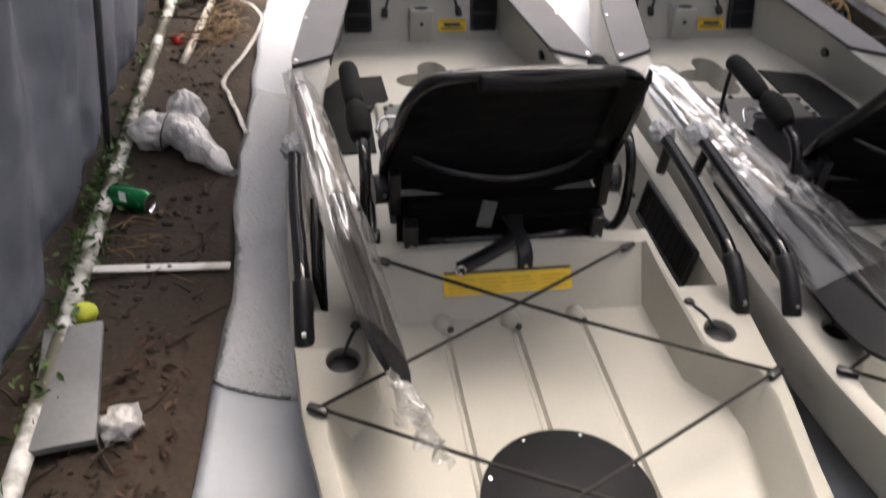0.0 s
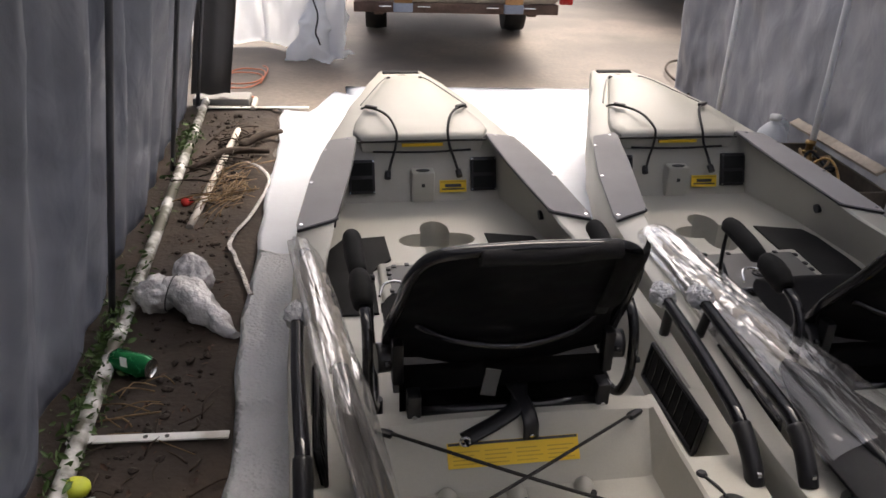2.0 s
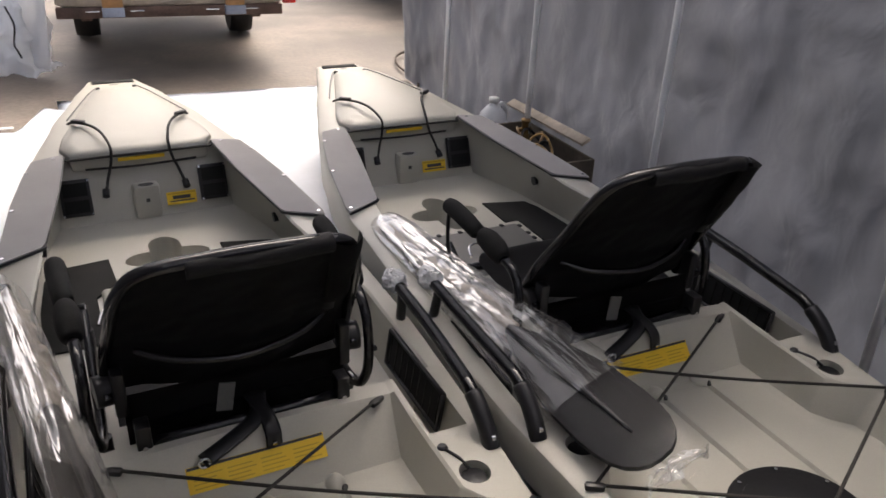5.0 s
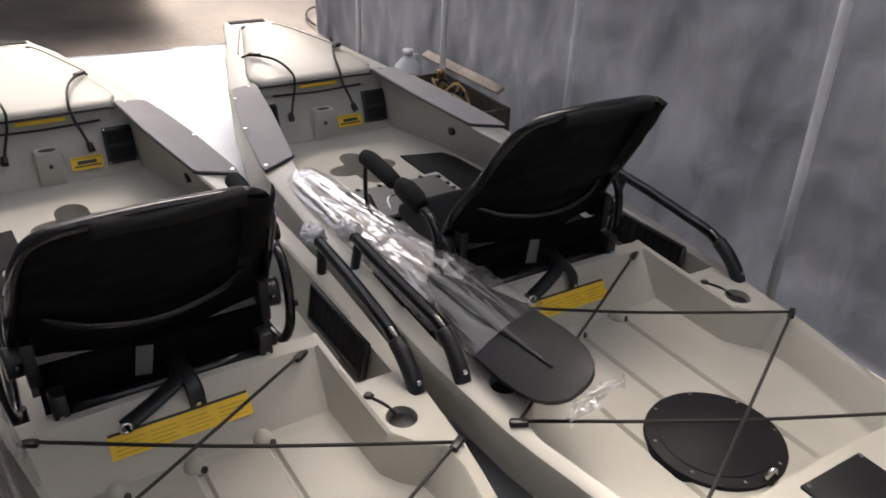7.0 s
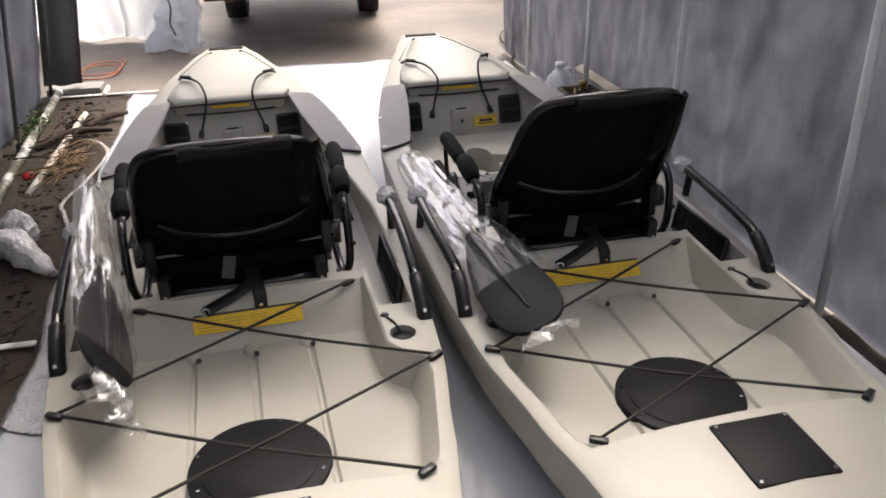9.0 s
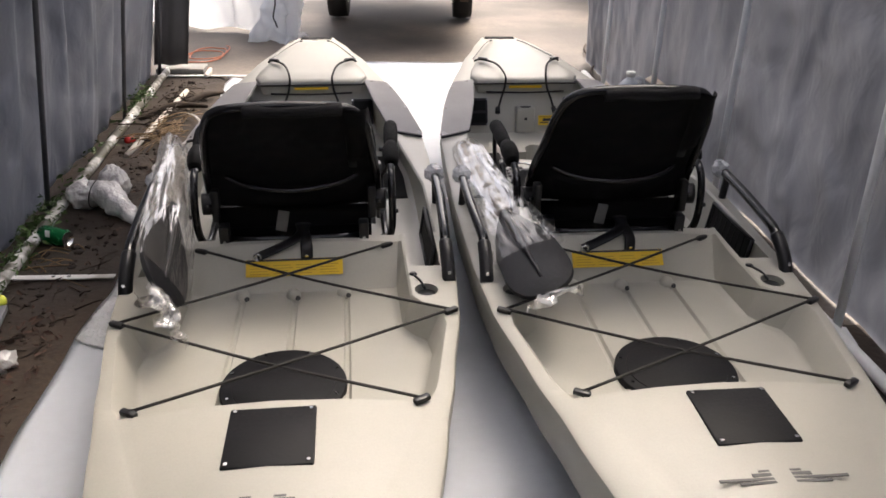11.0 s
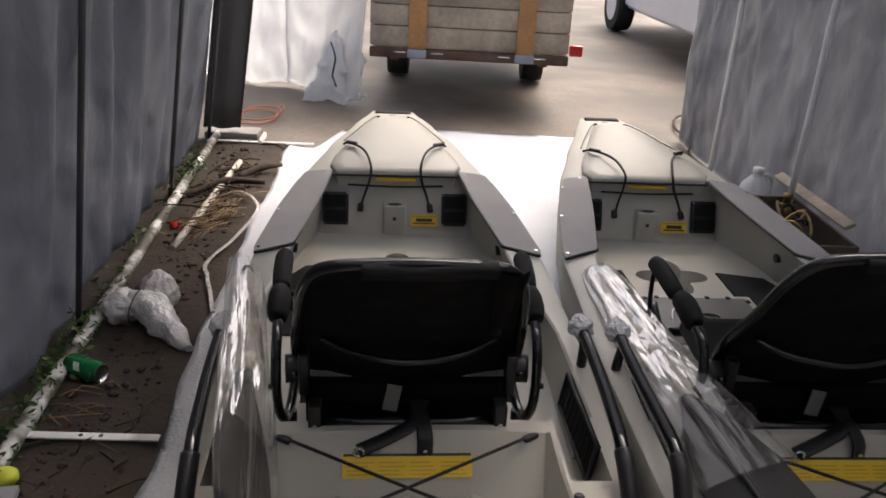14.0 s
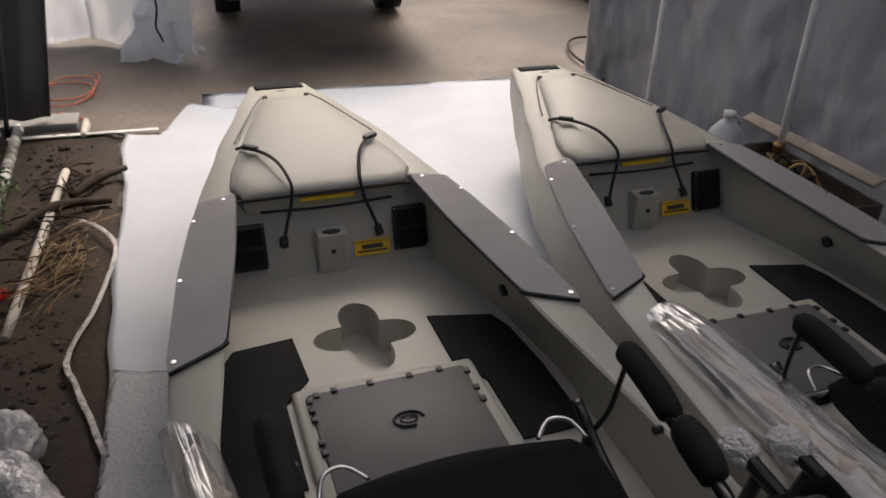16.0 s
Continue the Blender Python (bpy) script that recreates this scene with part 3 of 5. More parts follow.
    # front side pads
    for s in (-1, 1):
        pts = [(0.336, -0.80), (0.322, -0.79), (0.242, -0.765), (0.240, -0.79), (0.270, -1.02), (0.325, -1.335), (0.335, -1.355), (0.441, -1.41), (0.444, -1.38), (0.404, -1.09), (0.366, -0.91)]
        b = bmesh.new()
        top, low = [], []
        for v, u in pts:
            z = lerp(OUTLINE, u)[1] + 0.004
            top.append(b.verts.new((s * v, u, z + 0.009)))
            low.append(b.verts.new((s * v, u, z)))
        b.faces.new(top), b.faces.new(low[::-1])
        for i in range(len(pts)):
            b.faces.new((low[i], low[(i + 1) % len(pts)], top[(i + 1) % len(pts)], top[i]))
        bmesh.ops.recalc_face_normals(b, faces=b.faces[:])
        bmesh.ops.triangulate(b, faces=[f for f in b.faces if len(f.verts) > 4])
        pad = part("side_pad", b, PAD, k, "grey foam pad on the gunwale")
        trim = [(s * v, u, lerp(OUTLINE, u)[1] + 0.006) for v, u in pts[5:8]]
        part("pad_trim", tube(trim, 0.004, 6, 3), BLACK, pad)
        inner = [(s * v, u, lerp(OUTLINE, u)[1] + 0.006) for v, u in pts[2:6]]
        part("pad_trim", tube(inner, 0.003, 6, 3), BLACK, pad)
        for v, u in ((0.352, -0.88), (0.40, -1.12), (0.43, -1.385), (0.27, -0.79)):
            z = lerp(OUTLINE, u)[1] + 0.012
            part("pad_screw", prism(circle(s * v, u, 0.006, None, 8), z, z + 0.003), CHROME, pad)
        # bulkhead pockets, wall plugs, side nets
        slope = pose(s * 0.224, -0.824, 0.222, 0, 0, 0) @ pose(0, 0, 0, -20, 0, 0)
        pocket = part("bulkhead_pocket", box(-0.048, -0.008, -0.062, 0.048, 0.010, 0.062, 0.004), BLACK, k, "black recessed pocket frame in the bulkhead", slope)
        part("pocket_opening", box(-0.038, -0.0095, 0.005, 0.038, -0.008, 0.05), MATTE, pocket)
        part("pocket_opening", box(-0.038, -0.0095, -0.05, 0.038, -0.008, -0.008), MATTE, pocket)
        for a in (-1, 1):
            for c in (-1, 1):
                part("pocket_screw", box(a * 0.043 - 0.003, -0.0105, c * 0.056 - 0.003, a * 0.043 + 0.003, -0.008, c * 0.056 + 0.003), CHROME, pocket)
        part("wall_plug", tube([(s * 0.36, -1.23, 0.235), (s * 0.338, -1.23, 0.235), (s * 0.328, -1.23, 0.234)], 0.016, 10, 2), BLACK, k)
        net = part("side_net", box(-0.004, -0.14, -0.046, 0.004, 0.14, 0.046, 0.003), MATTE, k, "black mesh side pocket", pose(s * 0.392, -2.175, 0.222, 0, 8 * s, 0))
        rim = bmesh.new()
        for a, c in (((-0.14, -0.046), (0.14, -0.046)), ((0.14, -0.046), (0.14, 0.046)), ((0.14, 0.046), (-0.14, 0.046)), ((-0.14, 0.046), (-0.14, -0.046))):
            tube([(-s * 0.006, a[0], a[1]), (-s * 0.006, (a[0] + c[0]) / 2, (a[1] + c[1]) / 2), (-s * 0.006, c[0], c[1])], 0.005, 6, 1, bm=rim)
        part("net_rim", rim, BLACK, net)
        for i in range(9):
            part("net_strand", box(-s * 0.0055 - 0.001, -0.126 + 0.0315 * i - 0.001, -0.044, -s * 0.0055 + 0.001, -0.126 + 0.0315 * i + 0.001, 0.044), TUBE, net)
        # rod-holder hole and its cap on a leash
        part("holder_cap", prism(circle(s * 0.352, -2.532, 0.026), 0.20, 0.240, 0.003), BLACK, k, "black rubber cap in the rod holder")
        part("cap_leash", tube([(s * 0.350, -2.515, 0.245), (s * 0.340, -2.49, 0.256), (s * 0.326, -2.458, 0.256)], 0.0035, 6, 4), BLACK, k)
        part("leash_knob", tube([(s * 0.324, -2.45, 0.250), (s * 0.324, -2.449, 0.255), (s * 0.324, -2.448, 0.260)], [0.012, 0.012, 0.008], 10, 2), BLACK, k)
        # raised grab rail along the gunwale
        rail = part("grab_rail", tube([(s * 0.430, -1.96, 0.358), (s * 0.428, -2.15, 0.348), (s * 0.420, -2.33, 0.336), (s * 0.417, -2.38, 0.328), (s * 0.417, -2.425, 0.305), (s * 0.418, -2.47, 0.262)], 0.0145, 12, 5), TUBE, k, "black tubular grab rail")
        part("rail_socket", tube([(s * 0.417, -2.395, 0.322), (s * 0.417, -2.43, 0.302), (s * 0.418, -2.462, 0.272), (s * 0.418, -2.48, 0.245)], 0.0185, 14, 6), BLACK, rail, "black foam end grip")
        part("rail_bolt", box(s * 0.418 - 0.004, -2.488, 0.27, s * 0.418 + 0.004, -2.482, 0.278), CHROME, rail)
        part("rail_post", tube([(s * 0.428, -2.02, 0.352), (s * 0.43, -2.01, 0.31), (s * 0.432, -2.0, 0.262)], 0.012, 10, 2), BLACK, rail)
        end = blob((0, 0, 0), (0.030, 0.040, 0.028), 0.3, 3, 9, seed=2 + s)
        part("rail_end_wrap", end, WRAP, rail, "clear bubble wrap taped over the rail end", pose(s * 0.430, -1.965, 0.358))
    # bulkhead: mast socket and small warning label
    part("mast_socket", box(-0.046, -0.858, 0.125, 0.040, -0.80, 0.246, 0.012), HULL, k, "beige moulded socket")
    part("socket_hole", prism(circle(-0.003, -0.838, 0.026, 0.012, 16), 0.245, 0.2475), DARKINK, k)
    part("socket_screw", box(-0.009, -0.862, 0.19, 0.003, -0.857, 0.202), DARKINK, k)
    small = part("bulkhead_label", box(-0.05, -0.003, -0.022, 0.05, 0.001, 0.022), YELLOW, k, "small yellow warning label with unreadable print", pose(0.110, -0.838, 0.182, -20, 0, 0))
    part("print_bar", box(-0.047, -0.0045, 0.013, 0.047, -0.003, 0.019), INK, small)
    part("print_bar", box(-0.03, -0.0045, -0.004, 0.03, -0.003, 0.008), DARKINK, small)
    part("print_bar", box(-0.042, -0.0045, -0.013, 0.042, -0.003, -0.008), DARKINK, small)
    # cockpit floor: foot mats, tackle hatch
    for pts in ([(-0.352, -1.22), (-0.31, -1.15), (-0.168, -1.135), (-0.160, -1.30), (-0.222, -1.37), (-0.222, -1.62), (-0.37, -1.62), (-0.368, -1.40)],
                [(0.171, -1.14), (0.33, -1.18), (0.352, -1.24), (0.368, -1.40), (0.37, -1.62), (0.222, -1.62), (0.222, -1.42), (0.170, -1.33)]):
        part("foot_mat", prism(pts, FLOOR + 0.001, FLOOR + 0.007, 0.002), MATTE, k, "black ribbed foam foot mat")
    rim_ = part("tackle_hatch", box(-0.208, -1.70, FLOOR, 0.208, -1.345, 0.148, 0.012, 3), HULL, k, "beige rimmed floor hatch with grey lid")
    part("hatch_panel", box(-0.180, -1.675, 0.14, 0.180, -1.372, 0.153, 0.008), LIDGREY, rim_, "grey hatch panel")
    b = bmesh.new()
    tube([(0.007 + 0.032 * math.cos(a), -1.515 + 0.022 * math.sin(a), 0.156) for a in (i * math.pi / 5 for i in range(9))], 0.003, 6, 4, bm=b)
    tube([(0.007 + 0.018 * math.cos(a), -1.515 + 0.012 * math.sin(a), 0.156) for a in (i * math.pi / 5 for i in range(11))], 0.002, 6, 3, bm=b)
    part("finger_ring", b, BLACK, rim_)
    for v, u in ((-0.16, -1.385), (-0.178, -1.40), (-0.178, -1.43), (-0.178, -1.46), (-0.178, -1.53), (-0.178, -1.56), (-0.12, -1.378), (-0.04, -1.378), (0.05, -1.378), (0.12, -1.378), (0.178, -1.40), (0.178, -1.46), (0.178, -1.50)):
        part("hatch_clip", box(v - 0.007, u - 0.008, 0.15, v + 0.007, u + 0.008, 0.157, 0.002), BLACK, rim_)
    # tank well: hatch, cords, label
    oval = part("deck_hatch", prism(circle(-0.003, -2.80, 0.145, 0.142, 48), 0.150, 0.171, 0.005), LIDBLACK, k, "round black deck hatch cover")
    inset = part("hatch_dish", prism(circle(-0.003, -2.80, 0.118, 0.115, 40), 0.171, 0.1735, 0.001), LIDBLACK, oval)
    for i in range(8):
        a = math.pi * (i + 0.5) / 4
        part("hatch_screw", prism(circle(-0.003 + 0.132 * math.cos(a), -2.80 + 0.129 * math.sin(a), 0.004, None, 8), 0.171, 0.174), CHROME, oval)
    part("hatch_pull", tube([(-0.014, -2.932, 0.174), (0.0, -2.935, 0.192), (0.016, -2.932, 0.174)], 0.006, 8, 4), CHROME, oval, "bright metal pull")
    square = part("deck_plate", box(-0.083, -3.20, 0.270, 0.085, -3.03, 0.281, 0.004), LIDBLACK, k, "square black deck plate")
    for v, u in ((-0.073, -3.19), (0.075, -3.19), (-0.073, -3.04), (0.075, -3.04)):
        part("plate_screw", prism(circle(v, u, 0.004, None, 8), 0.281, 0.283), CHROME, square)
    mark = bmesh.new()
    for x0, x1, y0, y1 in ((-0.12, 0.12, -3.296, -3.290), (-0.085, 0.085, -3.305, -3.299), (-0.055, 0.055, -3.287, -3.279), (-0.04, 0.04, -3.276, -3.271)):
        box(x0, y0, 0.276, x1, y1, 0.2785, bm=mark)
    part("deck_mark", mark, LIDGREY, k, "grey printed mark made of plain bars")
    wall = pose(-0.002, -2.297, 0.2115, 48.7, 0, 0)
    strip = part("warning_label", box(-0.136, -0.026, 0.001, 0.136, 0.024, 0.0035), YELLOW, k, "yellow warning label with unreadable print", wall)
    for c in range(4):
        for r in range(4):
            part("print_bar", box(-0.125 + 0.065 * c, -0.020 + 0.008 * r, 0.0035, -0.125 + 0.065 * c + 0.055 - 0.006 * ((r + c) % 3), -0.0175 + 0.008 * r, 0.0042), INK, strip)
    part("print_head", box(-0.134, 0.018, 0.0035, 0.134, 0.0235, 0.0042), DARKINK, strip)
    for v, u in ((-0.145, -2.355), (-0.005, -2.36), (0.135, -2.355)):
        dome = bmesh.new()
        bmesh.ops.create_uvsphere(dome, u_segments=16, v_segments=8, radius=1, matrix=pose(v, u, 0.152) @ Matrix.Diagonal((0.021, 0.024, 0.022, 1)))
        bump = part("strap_boss", smooth(dome, 60), HULL, k)
        part("boss_eye", tube([(v + 0.012, u - 0.019, 0.156), (v + 0.013, u - 0.0215, 0.157), (v + 0.014, u - 0.023, 0.158)], 0.007, 8, 1), DARKINK, bump)
    hooks = {"fl": (-0.262, -2.262, 0.252), "fr": (0.262, -2.262, 0.252), "ml": (-0.398, -2.645, 0.254), "mr": (0.402, -2.65, 0.254), "bl": (-0.29, -2.992, 0.254), "br": (0.298, -3.005, 0.258)}
    for key, (v, u, z) in hooks.items():
        cleat("cord_hook", v, u, z, 60 if key[1] == "l" else -60, k)

    def cord(a, c, sag=0.0):
        p, q = Vector(hooks[a]), Vector(hooks[c])
        mid = (p + q) / 2 + Vector((0, 0, -sag))
        part("bungee_cord", tube([p + Vector((0, 0, 0.006)), mid, q + Vector((0, 0, 0.006))], 0.0036, 6, 6), CORD, k, "black elastic deck cord")
    cord("fl", "mr", 0.004), cord("fr", "ml", -0.002), cord("ml", "br", 0.004), cord("mr", "bl", -0.002)
    return k


KL, KR = pose(-0.3296, 3.561, 0, 0, 0, 11.69), pose(0.6418, 3.7356, 0, 0, 0, 10.52)
kayak = build_kayak(KL)
copy_thing(kayak, KR)


# ---- seats ----
def crumpled(bm, amount, freq, seed):
    for v in bm.verts:
        v.co += amount * Vector((noise.noise(v.co * freq + Vector((seed, 0, 0))), noise.noise(v.co * freq + Vector((0, seed, 0))), noise.noise(v.co * freq + Vector((0, 0, seed)))))
    return bm


def build_seat(m, tall=0.0):
    s = thing("fishing_chair", m, "black mesh boat chair with a tubular frame", "seat", "chairs in the kayaks")

    def back(v, h):
        """A place on the backrest: v across, h from 0 at the foot to 1 at the top; it wraps forward at the sides and reclines."""
        w = 0.250 - 0.048 * h
        u = lerp([(0, -2.15), (0.3, -2.185), (0.65, -2.265), (1, -2.328)], h)[0]
        return Vector((v * w, u + 0.055 * v * v * (1 - 0.75 * h), 0.315 + (0.375 + tall) * h - 0.014 * v * v * h))

    def back_place(a, t):
        v, h = 2 * a - 1, t
        lim = 1 - 0.16 * max(0, (h - 0.85) / 0.15) ** 2 - 0.1 * max(0, (0.15 - h) / 0.15) ** 2
        p = back(v * lim, 0.04 + 0.94 * h)
        p.y += 0.012 * noise.noise(Vector((a * 4, t * 4, 0))) + 0.004 * noise.noise(Vector((a * 14, t * 14, 4))) - 0.012 * math.exp(-((t - 0.27) / 0.05) ** 2) * (1 - v * v)
        return p
    part("backrest", sheet(40, 40, back_place, 0.024), MESH, s, "black padded mesh backrest")
    rim = [back(-0.95, 0.0), back(-1.02, 0.25), back(-1.02, 0.6), back(-1.0, 0.84), back(-0.84, 0.985), back(-0.3, 1.0), back(0.3, 1.0), back(0.84, 0.985), back(1.0, 0.84), back(1.02, 0.6), back(1.02, 0.25), back(0.95, 0.0)]
    part("back_frame", tube(rim, 0.0125, 10, 6), TUBE, s, "black tubular back frame")
    sleeve = [back(v, 1.0) + Vector((0, 0, -0.012 * (1 - v * v))) for v in (-0.5, -0.3, 0, 0.3, 0.74)]
    part("top_sleeve", crumpled(tube(sleeve, 0.019, 12, 6), 0.006, 16, 2), MESH, s, "black fabric sleeve on the top rail")
    # loose fabric wing that folds round the frame's corner
    wing = sheet(10, 12, lambda a, t: back(0.72 + 0.36 * a, 0.52 + 0.46 * t) + Vector((0.012 * math.sin(3.1 * a) * t, -0.02 - 0.022 * math.sin(3.1 * a) + 0.05 * a * a, 0.004)), 0.012)
    part("back_wing", crumpled(wing, 0.008, 18, 5), MESH, s, "loose black fabric at the backrest's corner")
    part("lumbar_bar", tube([back(-0.8, 0.34) + Vector((0, 0.005, 0)), back(-0.5, 0.285) + Vector((0, -0.022, 0)), back(0, 0.262) + Vector((0, -0.036, 0)), back(0.5, 0.285) + Vector((0, -0.022, 0)), back(0.8, 0.34) + Vector((0, 0.005, 0))], 0.0085, 10, 7), TUBE, s, "glossy curved lumbar bar")
    part("back_strap", tube([back(0.78, 0.95) + Vector((0, -0.018, 0)), back(0.78, 0.75) + Vector((0, -0.02, 0)), back(0.76, 0.45) + Vector((0, -0.022, 0))], 0.012, 8, 4, flat=0.2), BLACK, s, "black webbing strap")

    def pan(a, t):
        v = 2 * a - 1
        round_off = 1 - 0.30 * max(0, (0.3 - t) / 0.3) ** 2
        return Vector((v * 0.235 * round_off, -1.755 - 0.42 * t - 0.03 * v * v * max(0, (0.3 - t) / 0.3), 0.318 - 0.035 * t - 0.028 * (1 - v * v) * math.sin(math.pi * t) - 0.05 * max(0, (0.12 - t) / 0.12) ** 2))
    part("seat_pan", sheet(16, 20, pan, 0.03), MESH, s, "black mesh seat cushion")
    part("rear_panel", sheet(10, 8, lambda a, t: Vector(((2 * a - 1) * 0.222, -2.175 + 0.01 * t, 0.135 + 0.21 * t)), 0.006), MESH, s, "black fabric skirt under the backrest")
    part("rear_crossbar", tube([(-0.195, -2.222, 0.268), (0, -2.226, 0.268), (0.195, -2.222, 0.268)], 0.0135, 12, 2), TUBE, s, "glossy black rear crossbar")
    part("front_crossbar", tube([(-0.23, -1.80, 0.262), (0, -1.79, 0.262), (0.23, -1.80, 0.262)], 0.013, 10, 2), TUBE, s)
    for d in (-1, 1):
        clamp = part("crossbar_clamp", box(d * 0.198 - 0.014, -2.240, 0.246, d * 0.198 + 0.014, -2.200, 0.316, 0.004), BLACK, s)
        part("clamp_bolt", tube([(d * 0.198, -2.240, 0.27), (d * 0.198, -2.242, 0.27), (d * 0.198, -2.244, 0.27)], 0.005, 8, 1), CHROME, clamp)
        part("side_frame", tube([(d * 0.291, -1.93, 0.452), (d * 0.288, -2.05, 0.438), (d * 0.285, -2.115, 0.424), (d * 0.285, -2.148, 0.385), (d * 0.286, -2.157, 0.32), (d * 0.283, -2.153, 0.255), (d * 0.272, -2.13, 0.213), (d * 0.266, -2.04, 0.205), (d * 0.264, -1.85, 0.255), (d * 0.261, -1.73, 0.312)], 0.0115, 10, 6), TUBE, s, "bent tube at the seat's side")
        hub = part("recliner_hub", tube([(d * 0.232, -2.13, 0.345), (d * 0.25, -2.132, 0.345), (d * 0.268, -2.134, 0.345)], 0.032, 16, 2), BLACK, s, "round recliner knob")
        part("hub_bolt", tube([(d * 0.238, -2.164, 0.352), (d * 0.246, -2.167, 0.352), (d * 0.252, -2.168, 0.352)], 0.006, 8, 1), TUBE, hub)
        part("hub_link", box(d * 0.225 - 0.012, -2.175, 0.30, d * 0.225 + 0.012, -2.14, 0.40, 0.006), BLACK, hub)
        part("frame_bolt", tube([(d * 0.290, -2.157, 0.315), (d * 0.297, -2.158, 0.315), (d * 0.303, -2.158, 0.315)], 0.007, 8, 1), BLACK, s)
        part("seat_leg", tube([(d * 0.262, -2.09, 0.205), (d * 0.262, -2.09, 0.17), (d * 0.262, -2.09, 0.128)], 0.012, 10, 2), BLACK, s)
        part("seat_leg", tube([(d * 0.260, -1.79, 0.285), (d * 0.260, -1.785, 0.2), (d * 0.260, -1.78, 0.128)], 0.012, 10, 2), BLACK, s)
        # armrest: a padded grip, a broad pad behind it, and a strut down from its tip
        arm = part("armrest", tube([(d * 0.300, -1.795, 0.462), (d * 0.300, -1.80, 0.464), (d * 0.299, -1.83, 0.466), (d * 0.296, -1.90, 0.460), (d * 0.293, -1.945, 0.452), (d * 0.292, -1.95, 0.450)], [0.010, 0.021, 0.023, 0.023, 0.021, 0.012], 14, 4), MATTE, s, "black foam armrest grip")
        part("elbow_pad", tube([(d * 0.292, -1.975, 0.452), (d * 0.292, -1.98, 0.453), (d * 0.290, -2.01, 0.452), (d * 0.289, -2.045, 0.446), (d * 0.288, -2.07, 0.436), (d * 0.288, -2.075, 0.434)], [0.010, 0.022, 0.026, 0.026, 0.021, 0.010], 14, 4, flat=1.15), MATTE, arm, "smooth black elbow pad")
        part("tip_strut", tube([(d * 0.302, -1.805, 0.455), (d * 0.300, -1.797, 0.40), (d * 0.292, -1.79, 0.33), (d * 0.270, -1.785, 0.285)], 0.010, 8, 4, flat=0.5), BLACK, arm, "black strut under the armrest tip")
        part("armrest_pin", tube([(d * 0.270, -1.96, 0.44), (d * 0.262, -1.96, 0.44), (d * 0.256, -1.96, 0.44)], 0.007, 8, 1), BLACK, arm)
        part("front_loop", tube([(d * 0.15, -1.80, 0.312), (d * 0.185, -1.768, 0.318), (d * 0.220, -1.778, 0.318), (d * 0.236, -1.82, 0.308)], 0.004, 8, 5), CHROME, s, "bright wire loop")
    # hanging straps with a grommet
    part("hanging_strap", tube([(0.03, -2.19, 0.30), (0.012, -2.246, 0.284), (-0.03, -2.268, 0.268), (-0.105, -2.29, 0.243)], 0.017, 8, 5, flat=0.2), BLACK, s, "black webbing strap hanging over the well wall")
    part("hanging_strap", tube([(0.015, -2.19, 0.30), (0.03, -2.248, 0.284), (0.034, -2.28, 0.266), (0.034, -2.29, 0.235)], 0.017, 8, 5, flat=0.2), BLACK, s)
    ring = bmesh.new()
    tube([(-0.103 + 0.010 * math.cos(a), -2.298, 0.246 + 0.010 * math.sin(a)) for a in (i * math.pi / 5 for i in range(11))], 0.0035, 6, 2, bm=ring)
    part("strap_grommet", ring, CHROME, s, "bright metal grommet")
    part("strap_rivet", tube([(0.034, -2.292, 0.245), (0.034, -2.295, 0.245), (0.034, -2.297, 0.244)], 0.005, 8, 1), CHROME, s)
    part("tag", box(-0.016, -0.002, -0.030, 0.016, 0.002, 0.030), WEB, s, "grey webbing tab", pose(-0.035, -2.198, 0.312, -8, 12, 0))
    return s


build_seat(KL)
build_seat(KR, 0.035)


# ---- bagged paddles ----
SLEEVE = material("tan_wrapping", (0.54, 0.49, 0.42), 0.6, vary=0.15, scale=12, fine=60, bump=0.4)


